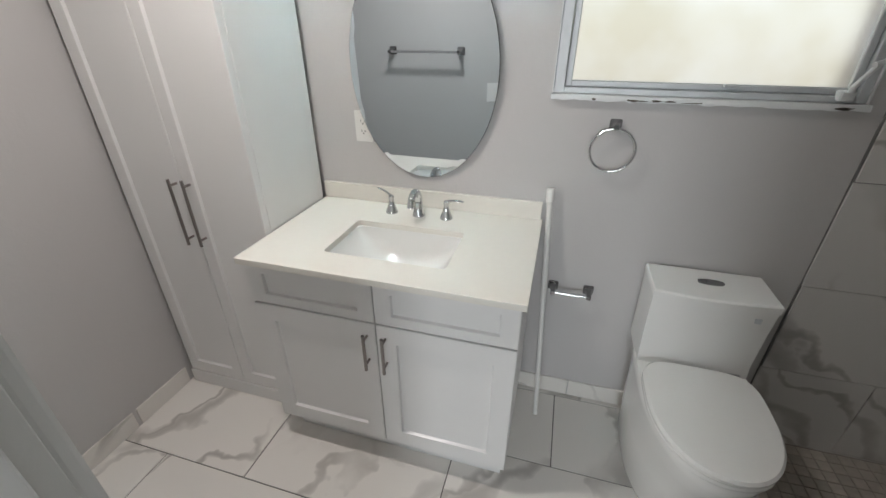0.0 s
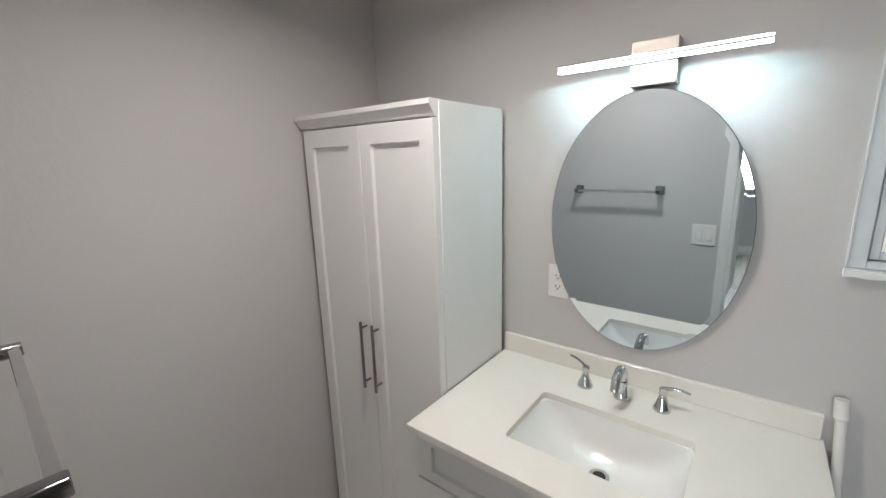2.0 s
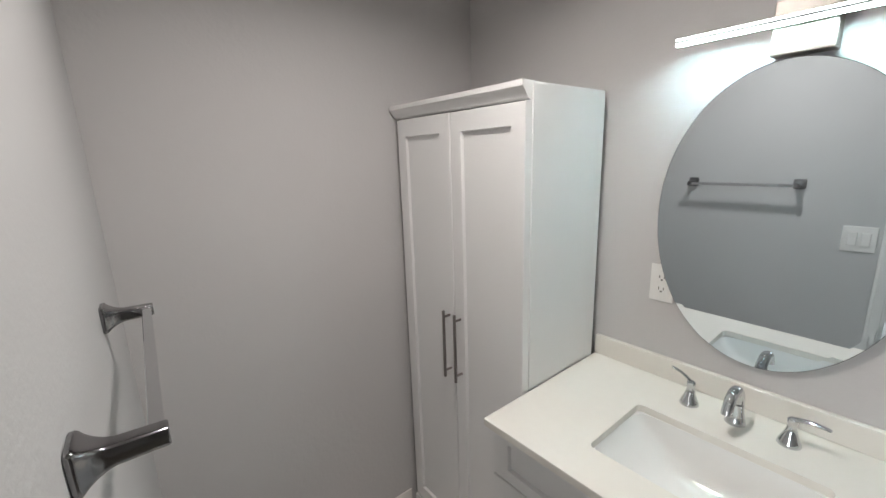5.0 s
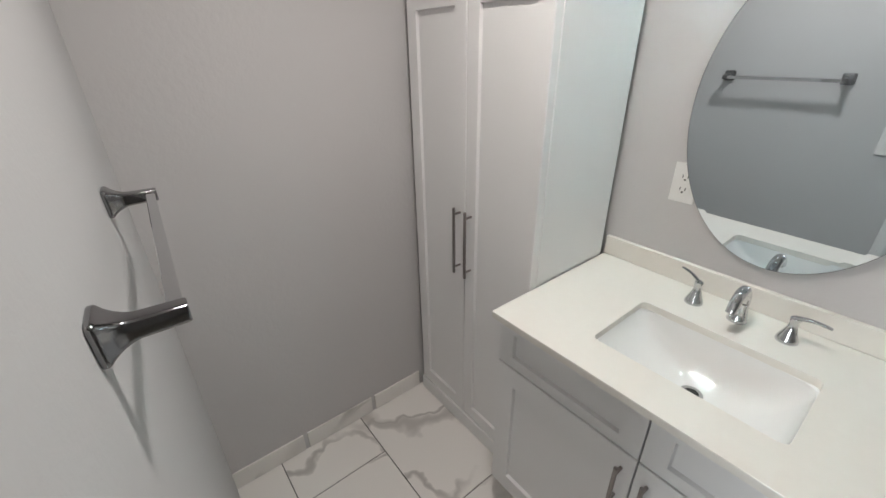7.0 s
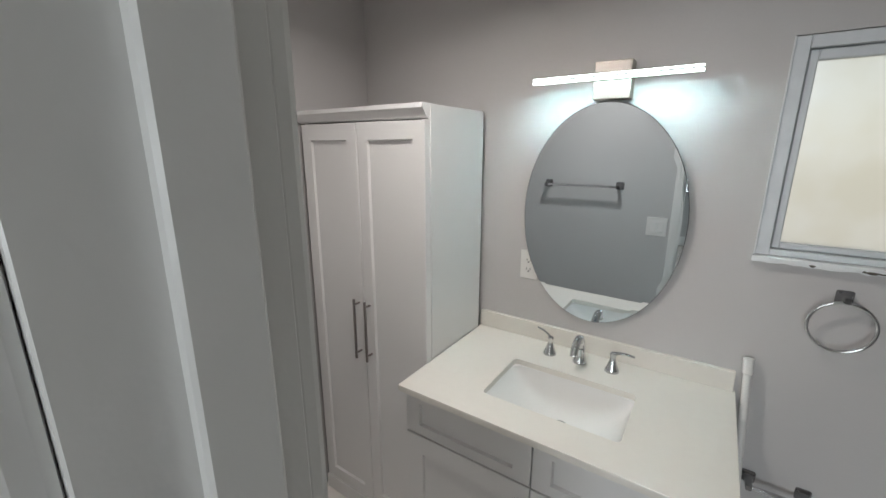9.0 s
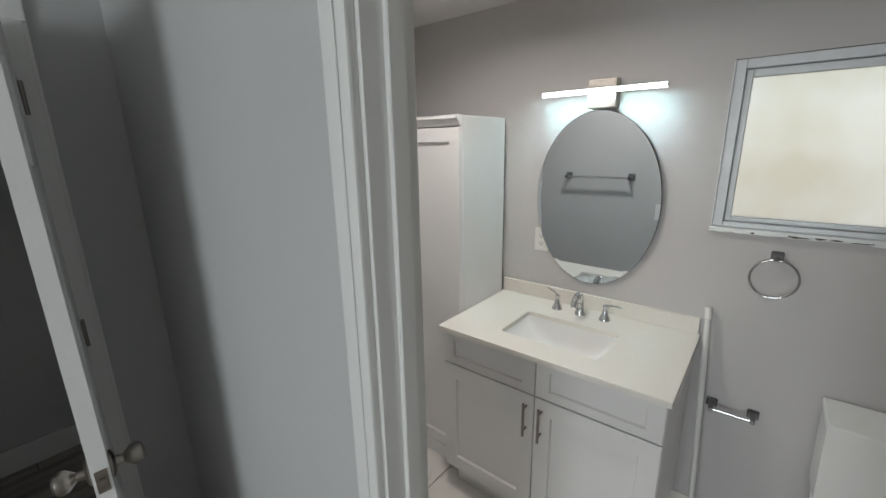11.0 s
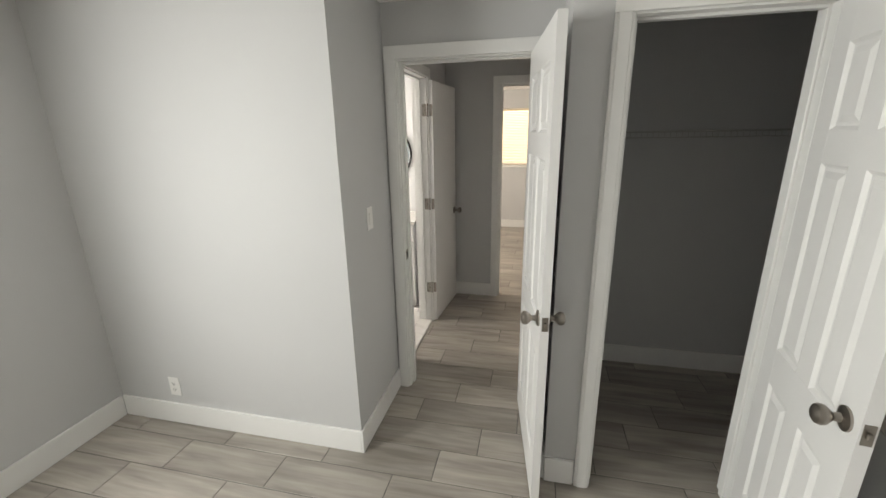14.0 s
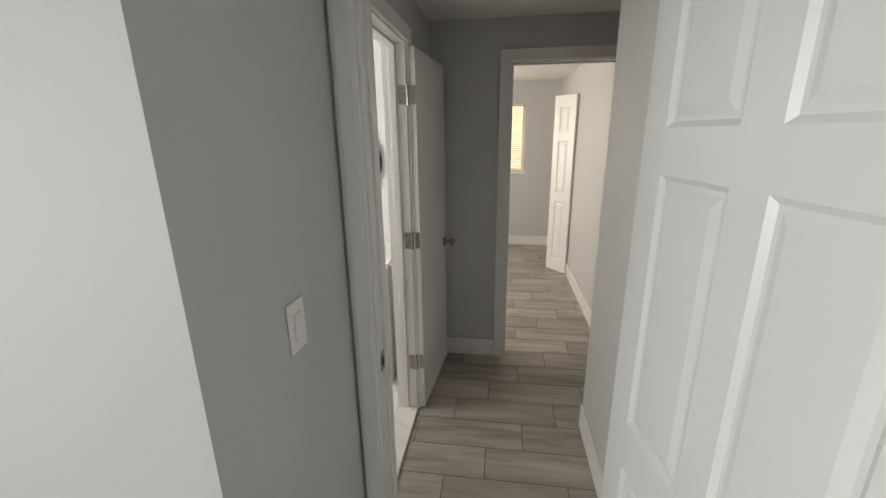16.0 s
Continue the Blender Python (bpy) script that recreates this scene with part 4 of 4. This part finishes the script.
def toilet():
    ob = root("toilet", "white one-piece skirted toilet with the lid closed", "toilet")
    cx = 0.718

    def egg(z, half, yb, yf, n=44):
        """A ring with a squarish back at yb and a rounded front at yf."""
        pts = []
        cy = yb - (yb - yf) * 0.42
        for k in range(n):
            a = 2 * math.pi * k / n
            c, s = math.cos(a), math.sin(a)
            if s > 0:
                pts.append((cx + half * math.copysign(abs(c) ** 0.45, c), cy + (yb - cy) * abs(s) ** 0.45, z))
            else:
                pts.append((cx + half * math.copysign(abs(c) ** 0.92, c), cy + (yf - cy) * abs(s) ** 0.95, z))
        return pts
    bm = bmesh.new()
    loft(bm, [egg(BF + 0.0005, 0.166, 1.49, 0.96), egg(BF + 0.03, 0.174, 1.495, 0.94), egg(B0 + 0.15, 0.184, 1.497, 0.89), egg(B0 + 0.27, 0.19, 1.5, 0.84), egg(B0 + 0.35, 0.196, 1.5, 0.805), egg(B0 + 0.385, 0.199, 1.5, 0.80), egg(B0 + 0.395, 0.195, 1.5, 0.804)])
    part("bowl", bm, PORC, ob, smooth=True)
    bm = bmesh.new()
    loft(bm, [egg(B0 + 0.396, 0.193, 1.27, 0.803), egg(B0 + 0.40, 0.197, 1.272, 0.80), egg(B0 + 0.412, 0.197, 1.272, 0.80), egg(B0 + 0.415, 0.194, 1.27, 0.802)])
    part("seat", bm, PORC, ob, smooth=True)
    bm = bmesh.new()
    loft(bm, [egg(B0 + 0.4165, 0.194, 1.27, 0.802), egg(B0 + 0.42, 0.198, 1.273, 0.799), egg(B0 + 0.43, 0.198, 1.273, 0.799), egg(B0 + 0.438, 0.19, 1.267, 0.807), egg(B0 + 0.441, 0.15, 1.24, 0.85)])
    part("lid", bm, PORC, ob, smooth=True)
    bm = bmesh.new()

    def tank_ring(z, half, yb, yf, bulge):
        pts = []
        m = 12
        for k in range(m + 1):
            t = k / m
            pts.append((cx - half + 2 * half * t, yf - bulge * math.sin(math.pi * t), z))
        pts += [(cx + half, yb, z), (cx - half, yb, z)]
        return pts
    loft(bm, [tank_ring(B0 + 0.385, 0.193, 1.5, 1.30, 0.004), tank_ring(B0 + 0.45, 0.194, 1.5, 1.312, 0.012), tank_ring(B0 + 0.60, 0.199, 1.5, 1.312, 0.016), tank_ring(B0 + 0.70, 0.202, 1.5, 1.305, 0.018)])
    part("tank", bm, PORC, ob, smooth=True)
    bm = bmesh.new()
    loft(bm, [tank_ring(B0 + 0.7005, 0.204, 1.502, 1.302, 0.018), tank_ring(B0 + 0.728, 0.205, 1.503, 1.30, 0.018), tank_ring(B0 + 0.734, 0.201, 1.499, 1.305, 0.018)])
    part("tank_lid", bm, PORC, ob, smooth=True)
    bm = bmesh.new()
    loft(bm, [superellipse(cx + 0.005, 1.405, 0.045, 0.019, z, 2.6, 30) for z in (B0 + 0.734, B0 + 0.738)])
    b = part("flush_button", bm, DARK_CHROME, ob, "oval chrome flush button", True)
    # black line coloured as the shade between the button halves
    part("button_gap", boxes((cx - 0.012, cx - 0.011, 1.388, 1.422, B0 + 0.738, B0 + 0.7386)), DARK, b)
    bm = bmesh.new()
    tube(bm, [(cx + 0.12, 1.285, B0 + 0.412), (cx + 0.16, 1.285, B0 + 0.412)], 0.009, 12)
    part("lid_hinge", bm, CHROME, ob, smooth=True)
    part("emblem", boxes((cx + 0.135, cx + 0.155, 1.2945, 1.298, B0 + 0.655, B0 + 0.675)), ALU, ob, "small grey emblem")


def ceiling_vent(name, x0, x1, y0, y1, label, slats, mat_f):
    ob = root(name, label, "air vent")
    z = BCH
    b = 0.05
    bm = boxes((x0 - b, x1 + b, y0 - b, y0, z - 0.005, z - 0.0005), (x0 - b, x1 + b, y1, y1 + b, z - 0.005, z - 0.0005), (x0 - b, x0, y0, y1, z - 0.005, z - 0.0005), (x1, x1 + b, y0, y1, z - 0.005, z - 0.0005), bevel=0.001)
    part("frame", bm, mat_f, ob)
    # black sheet stands for the shaded recess behind the slats
    part("backing", boxes((x0, x1, y0, y1, z - 0.0015, z - 0.0008)), DARK, ob)
    for k in range(slats):
        c = x0 + (k + 0.5) * (x1 - x0) / slats
        bm = bmesh.new()
        w = (x1 - x0) / slats * 0.5
        vs = [(c + w * 0.7, y0, z - 0.014), (c - w * 0.35, y0, z - 0.003), (c - w * 0.35, y0, z - 0.0018), (c + w * 0.7, y0, z - 0.0126)]
        loft(bm, [vs, [(x, y1, zz) for x, _, zz in vs]])
        part("slat", bm, SLAT, ob)


AXES.append(BATH)
tall_cabinet()
vanity()
countertop()
faucet()
oval_mirror()
wall_light()
bathroom_window()
towel_ring()
paper_holder()
curtain_rod()
toilet()
ceiling_vent("ceiling_vent", -1.575, -1.445, 0.475, 0.70, "white framed ceiling vent with slats darkened as shade", 3, CEIL)



def ceiling_light():
    ob = root("ceiling_light", "round white slim ceiling light with a flat trim", "ceiling light")
    ring = lambda q, z: [(-0.7145 + q * math.cos(2 * math.pi * k / 40), 0.66 + q * math.sin(2 * math.pi * k / 40), z) for k in range(40)]
    bm = bmesh.new()
    loft(bm, [ring(0.07, BCH - 0.0005), ring(0.086, BCH - 0.0005), ring(0.084, BCH - 0.007), ring(0.072, BCH - 0.01), ring(0.07, BCH - 0.0005)], False)
    part("trim_ring", bm, PLASTIC, ob, smooth=True)
    bm = bmesh.new()
    loft(bm, [ring(0.0695, BCH - 0.001), ring(0.0695, BCH - 0.003)])
    part("diffuser", bm, PLASTIC, ob)


ceiling_light()
AXES[-1] = SKEW @ BATH
towel_bar()
AXES.pop()
outlet("outlet", pose(-0.612, 1.3617, 1.208), "white duplex wall outlet beside the oval mirror")
switch("light_switch", SKEW @ pose(-0.346, SF, 1.10, 0, 0, 180), 2, "white double rocker switch on grey wall")

# bedroom and hallway fittings
switch("light_switch", pose(-1.795, AY, 1.232, 0, 0, 180), 1, "white rocker switch on the shaded wall")
outlet("outlet", pose(MX, -3.27, 0.25, 0, 0, 90), "white outlet low on the bedroom wall")


def closet_shelf():
    ob = root("wire_shelf", "white wire closet shelf with a hanging rail", "shelf")
    z = 1.643
    y0, y1 = -1.045, 0.595
    for x, zz in ((-2.715, z), (-2.45, z), (-2.45, z - 0.03)):
        bm = bmesh.new()
        tube(bm, [(x, y0, zz), (x, y1, zz)], 0.0035, 8)
        part("rail", bm, WIRE, ob)
    n = 54
    me = None
    for k in range(n):
        y = y0 + 0.015 + (y1 - y0 - 0.03) * k / (n - 1)
        if me is None:
            bm = bmesh.new()
            tube(bm, [(-2.72, 0, z + 0.005), (-2.45, 0, z + 0.005), (-2.446, 0, z - 0.03)], 0.0016, 6)
            o = part("wire", bm, WIRE, ob)
            me = o.data
            o.location.y = y
        else:
            o = new("wire", me)
            o.parent = ob
            o.location.y = y


closet_shelf()


def attic_hatch():
    ob = root("attic_hatch", "white ceiling hatch with a thin trim", "hatch")
    x0, x1, y0, y1 = -3.34, -2.67, -1.92, -1.31
    part("panel", boxes((x0 + 0.02, x1 - 0.02, y0 + 0.02, y1 - 0.02, CH - 0.008, CH - 0.001)), CEIL, ob)
    for s in ((x0, x0 + 0.015, y0, y1), (x1 - 0.015, x1, y0, y1), (x0 + 0.015, x1 - 0.015, y0, y0 + 0.015), (x0 + 0.015, x1 - 0.015, y1 - 0.015, y1)):
        part("trim", boxes((*s, CH - 0.012, CH - 0.0005), bevel=0.002), TRIM, ob)


attic_hatch()


def baseboard(name, axis, face, out, a0, a1, label="tall white painted baseboard", h=0.135, t=0.014):
    f0, f1 = sorted((face, face + out * t))
    bm = bmesh.new()
    if axis == "y":
        box(bm, a0, a1, f0, f1, 0, h, bevel=0.004, seg=2)
    else:
        box(bm, f0, f1, a0, a1, 0, h, bevel=0.004, seg=2)
    setting(name, bm, TRIM, label, "baseboard")


for i, (ax, f, o, a, b) in enumerate((
        ("x", MX, 1, -3.676, AY), ("y", -3.69, 1, MX + 0.014, 2.1), ("y", AY, 1, BX + 0.018, MX + 0.014),
        ("x", CX, 1, -1.145, -1.01), ("x", CX, 1, -0.25, -0.08),
        ("y", -1.145, -1, -3.09, BX - 0.14), ("y", -1.145, -1, BX + 0.018, CX), ("y", HS, 1, HX, -3.195), ("x", HX, 1, HS, -1.667),
        ("x", -2.725, 1, -1.05, 0.6), ("y", 0.6, -1, -2.711, -1.588), ("x", -7.08, 1, -3.6, -0.83), ("y", -0.83, -1, -7.066, HX - 0.12), ("x", -3.09, -1, -1.145, 0.5))):
    baseboard("baseboard_%d" % (i + 1), ax, f, o, a, b)
AXES.append(SKEW)
baseboard("baseboard_front_a", "y", SB, -1, CX + 0.016, -0.262)
baseboard("baseboard_front_b", "y", SB, -1, 0.646, 2.1)
AXES.pop()


def bifold():
    """Two narrow panelled leaves folded out from the far room closet."""
    rows = [(0.07, 0.42), (0.47, 0.76), (0.81, 0.94)]
    door_leaf("bifold_door", 0.30, 2.02, pose(-5.76, -0.835, 0.012, 0, 0, -140), rows, "narrow white panelled bifold door leaf half open", "bifold door", False, hinges=0, group="bifold leaves")


bifold()


def far_window():
    ob = root("window_2", "bright window with a lowered cream blind", "window", kind="structure")
    x, y0, y1, z0, z1 = -7.36, -2.45, -1.315, 1.085, 2.035
    part("window_frame", boxes((x - 0.02, x + 0.02, y0, y0 + 0.04, z0, z1), (x - 0.02, x + 0.02, y1 - 0.04, y1, z0, z1), (x - 0.02, x + 0.02, y0 + 0.04, y1 - 0.04, z0, z0 + 0.04), (x - 0.02, x + 0.02, y0 + 0.04, y1 - 0.04, z1 - 0.04, z1)), TRIM, ob)
    part("window_sill", boxes((-7.31, -7.27, y0 - 0.02, y1 + 0.02, z0 - 0.02, z0 + 0.004), bevel=0.003), TRIM, ob)
    p = part("pane", boxes((x - 0.004, x + 0.004, y0 + 0.03, y1 - 0.03, z0 + 0.03, z1 - 0.03)), CLEAR, ob)
    p.visible_shadow = False
    bl = root("window_blind", "lowered cream horizontal slat blind in the window", "blind")
    part("head_rail", boxes((-7.335, -7.305, y0 + 0.03, y1 - 0.03, z1 - 0.045, z1 - 0.005)), BLIND, bl)
    me = None
    n = 34
    for k in range(n):
        zz = z0 + 0.02 + k * (z1 - z0 - 0.07) / n
        if me is None:
            bm = bmesh.new()
            loft(bm, [[(-7.33, y, 0), (-7.308, y, 0.013), (-7.3075, y, 0.0138), (-7.3295, y, 0.0008)] for y in (y0 + 0.035, y1 - 0.035)])
            o = part("slat", bm, BLIND, bl)
            me = o.data
        else:
            o = new("slat", me)
            o.parent = bl
        o.location.z = zz


AXES.append(FAR_ROOM)
far_window()
AXES.pop()

# second bathroom, seen through its doorway
WHITE = mat("white_bathroom_paint", (0.80, 0.80, 0.80), 0.4, 0, 4, 0.02, 0.1, 90)
AXES.append(HALL_END)
setting("wall_second_bath_west", boxes((-3.9, -3.892, -4.1, -2.26, 0, CH)), WHITE, "bright white second bathroom wall")


def second_bathroom():
    v = root("vanity_cabinet", "white vanity cabinet in the second bathroom", "vanity")
    x1, y0, y1 = -3.40, -3.3, -2.35
    part("body", boxes((-3.89, x1 - 0.02, y0, y1, 0.1, 0.855)), CAB, v)
    part("toe_kick", boxes((-3.89, x1 - 0.08, y0 + 0.02, y1 - 0.02, 0.0095, 0.1)), CAB, v)
    for a, b in ((y0 + 0.003, -2.828), (-2.822, y1 - 0.003)):
        part("drawer", boxes((x1 - 0.019, x1, a, b, 0.68, 0.845), bevel=0.002), CAB, v)
        part("door", boxes((x1 - 0.019, x1, a, b, 0.11, 0.674), bevel=0.002), CAB, v)
    vent = root("floor_register", "grey slotted register in the vanity base", "vent")
    part("plate", boxes((x1 - 0.079, x1 - 0.074, -2.62, -2.42, 0.02, 0.09), bevel=0.001), ALU, vent)
    for k in range(5):
        # black strips coloured as the shade in the register slots
        part("slot", boxes((x1 - 0.074, x1 - 0.0735, -2.61, -2.43, 0.028 + k * 0.012, 0.033 + k * 0.012)), DARK, vent)
    c = root("countertop", "white countertop with a basin in the second bathroom", "countertop")
    part("slab", boxes((-3.89, x1 + 0.02, y0 - 0.02, y1 + 0.015, 0.8555, 0.885), bevel=0.002), QUARTZ, c)
    f = root("faucet", "small chrome faucet in the second bathroom", "faucet")
    bm = bmesh.new()
    cone_base(bm, -3.80, -2.72, 0.8855, [(0, 0.025), (0.01, 0.022), (0.08, 0.015)])
    tube(bm, [(-3.80, -2.72, 0.96), (-3.79, -2.72, 0.99), (-3.75, -2.72, 1.0), (-3.70, -2.72, 0.985)], 0.012, 12)
    part("spout", bm, CHROME, f, smooth=True)
    m = root("mirror", "round wall mirror with a thin black frame", "mirror")
    cy, cz, r, n = -2.757, 1.465, 0.262, 64
    bm = bmesh.new()
    tube(bm, [(-3.875, cy + r * math.sin(a), cz + r * math.cos(a)) for a in [2 * math.pi * k / n for k in range(n + 1)]], 0.011, 10, False)
    part("frame", bm, BLACK, m, "thin black metal frame", True)
    bm = bmesh.new()
    loft(bm, [[(x, cy + (r - 0.004) * math.sin(2 * math.pi * k / n), cz + (r - 0.004) * math.cos(2 * math.pi * k / n)) for k in range(n)] for x in (-3.8915, -3.876)])
    part("glass", bm, MIRROR, m)
    li = root("vanity_light", "nickel bar light above the round mirror", "wall light")
    part("backplate", boxes((-3.89, -3.87, -2.82, -2.68, 1.9, 1.97), bevel=0.002), NICKEL, li)
    part("bar", boxes((-3.87, -3.83, -3.0, -2.62, 1.925, 1.955), bevel=0.002), NICKEL, li)


second_bathroom()
AXES.pop()
setting("door_sill_second_bath", boxes((B2X0 + 0.015, B2X1 - 0.015, HS - 0.122, HS + 0.005, 0.0, 0.016), bevel=0.004), MARBLE, "white marble threshold", "threshold")

# ---- floors, tile by tile, last ----


def plank_floor():
    """Grey wood-look tiles, 0.6 by 0.21 m, each row a third further along."""
    base = setting("floor", boxes((-7.3, -1.59, -3.69, 0.6, -0.1, -0.0025), (-1.59, 2.1, -3.69, SB, -0.1, -0.0025), (-1.59, -0.3, SB, -0.05, -0.1, -0.0025)), GROUT, "grey wood-look plank tile floor with dark joints", "floor")
    near, rest = [], bmesh.new()
    pitch, length, g = 0.208, 0.6, 0.0022
    shapes = {}
    row0 = -2.842
    for r in range(-24, 23):
        x0 = row0 - r * pitch
        x1 = x0 + pitch
        if x1 < -7.3 or x0 > 2.09:
            continue
        shift = -1.689 + 0.2 * r
        k0 = math.floor((-3.69 - shift) / length)
        for k in range(k0, k0 + 9):
            y0, y1 = shift + k * length, shift + (k + 1) * length
            ylim = 0.6 if x1 < -1.5 else (-0.05 if x1 < -0.3 else SB)
            if y1 < -3.68 or y0 > ylim - 0.02:
                continue
            if x1 < -4.0 and y0 > -0.8:
                continue
            if x1 < -1.64 and (y1 < -2.2 and x0 > -4.05):
                continue
            a0, a1, b0, b1 = max(x0, -7.29) + g, min(x1, 2.09) - g, max(y0, -3.685) + g, min(y1, ylim) - g
            key = (round(a1 - a0, 3), round(b1 - b0, 3))
            if x0 < 0.7:
                if key not in shapes:
                    bm = bmesh.new()
                    hx, hy = key[0] / 2, key[1] / 2
                    e = 0.0015
                    loft(bm, [[(-hx, -hy, -0.006), (hx, -hy, -0.006), (hx, hy, -0.006), (-hx, hy, -0.006)], [(-hx, -hy, -e), (hx, -hy, -e), (hx, hy, -e), (-hx, hy, -e)],
                              [(-hx + e, -hy + e, 0), (hx - e, -hy + e, 0), (hx - e, hy - e, 0), (-hx + e, hy - e, 0)]])
                    o = part("plank", bm, PLANK, base)
                    shapes[key] = o.data
                else:
                    o = new("plank", shapes[key])
                    o.parent = base
                o.location = ((a0 + a1) / 2, (b0 + b1) / 2, 0)
            else:
                box(rest, a0, a1, b0, b1, -0.006, 0.0)
    r = part("planks", rest, PLANK, base)
    r["kind"] = "stuff"


def slab_tile(name, m, parent, ax, ay, az, place, shapes, e=0.0015):
    """One tile of size ax, ay, az centred on place, with its face edges eased; the longest thin axis is its depth."""
    size = AXES[-1].to_scale().x if AXES else 1.0
    key = (name, round(ax, 3), round(ay, 3), round(az, 3))
    if key not in shapes:
        bm = boxes((-ax / 2, ax / 2, -ay / 2, ay / 2, -az / 2, az / 2), bevel=e)
        bmesh.ops.scale(bm, vec=(size, size, size), verts=bm.verts)
        shapes[key] = part(name, bm, m, parent, laid=False)
        o = shapes[key]
    else:
        o = new(name, shapes[key].data)
        o.parent = parent
    o.location = AXES[-1] @ Vector(place) if AXES else place
    return o


def bathroom_tiles():
    shapes = {}
    base = bpy.data.objects["floor_bath_base"]
    py, px, g = 0.405, 0.82, 0.002
    for r in range(-2, 4):
        y0 = 0.675 + (r - 1) * py
        y1 = y0 + py
        shift = -1.385 if r % 2 == 0 else -0.985
        for k in range(-2, 4):
            x0, x1 = shift + k * px, shift + (k + 1) * px
            a0, a1, b0, b1 = max(x0, WX) + g, min(x1, 0.98) - g, max(y0, -0.0845) + g, min(y1, NY) - g
            if a1 - a0 < 0.03 or b1 - b0 < 0.012:
                continue
            slab_tile("tile", MARBLE, base, a1 - a0, b1 - b0, 0.008, ((a0 + a1) / 2, (b0 + b1) / 2, BF - 0.004), shapes)
    # tile skirting
    west = bpy.data.objects["wall_bath_west"]
    for k in range(4):
        y0, y1 = 0.045 + k * 0.36 + g, min(0.03 + (k + 1) * 0.36, 1.05) - g
        if y1 - y0 > 0.03:
            slab_tile("skirting_tile", MARBLE, west, 0.009, y1 - y0, 0.095, (WX + 0.0045, (y0 + y1) / 2, BF + 0.0485), shapes)
    north = bpy.data.objects["wall_bath_north"]
    for x0, x1 in ((-0.9, -0.3), (-0.3, 0.31), (0.31, 0.92), (0.92, 1.02)):
        slab_tile("skirting_tile", MARBLE, north, x1 - x0 - 2 * g, 0.009, 0.095, ((x0 + x1) / 2, NY - 0.0045, BF + 0.0485), shapes)
    # shower wall tiles
    part("tile_bed", boxes((1.055, 1.98, NY - 0.006, NY, BF - 0.1, BCH)), GROUT_L, north)
    th, tw = 0.408, 0.8
    for r in range(-1, 6):
        z0, z1 = 0.25 + (r - 1) * th, 0.25 + r * th
        shift = 1.06 if r % 2 else 0.66
        for k in range(3):
            a0, a1 = max(shift + k * tw, 1.056), min(shift + (k + 1) * tw, 1.978)
            c0, c1 = max(z0, BF - 0.1), min(z1, BCH)
            if a1 - a0 > 0.03 and c1 - c0 > 0.03:
                slab_tile("wall_tile", MARBLE_W, north, a1 - a0 - 0.003, 0.009, c1 - c0 - 0.003, ((a0 + a1) / 2, NY - 0.0085, (c0 + c1) / 2), shapes, 0.001)
    curb = setting("shower_curb", boxes((0.985, 1.055, IY, NY - 0.014, BF - 0.02, BF + 0.03), bevel=0.004), MARBLE_W, "low marble-look shower curb", "curb")
    mos = bpy.data.objects["floor_shower_base"]
    s = 0.052
    n = 0
    rest = bmesh.new()
    for i in range(17):
        for j in range(28):
            x, y = 1.062 + (i + 0.5) * s, NY - 0.02 - (j + 0.5) * s
            if y < 0.08 or x > 1.97:
                continue
            if n < 200:
                slab_tile("mosaic_tile", MOSAIC, mos, s - 0.004, s - 0.004, 0.008, (x, y, BF - 0.012), shapes, 0.001)
                n += 1
            else:
                box(rest, x - s / 2 + 0.002, x + s / 2 - 0.002, y - s / 2 + 0.002, y + s / 2 - 0.002, BF - 0.016, BF - 0.008)
    o = part("mosaic_tiles", rest, MOSAIC, mos)
    o["kind"] = "stuff"


def second_bath_tiles():
    base = setting("floor_second_bath", boxes((-3.9, -2.425, -4.1, -2.26, -0.002, 0.001)), GROUT_L, "marble-look tile floor of the second bathroom", "floor")
    shapes = {}
    for i in range(3):
        for j in range(6):
            slab_tile("tile", MARBLE, base, 0.486, 0.301, 0.008, (-3.9 + 0.245 + i * 0.49, -2.26 - 0.155 - j * 0.305, 0.0051), shapes)


plank_floor()
AXES.append(BATH)
bathroom_tiles()
AXES.append(HALL_END)
second_bath_tiles()
AXES.clear()
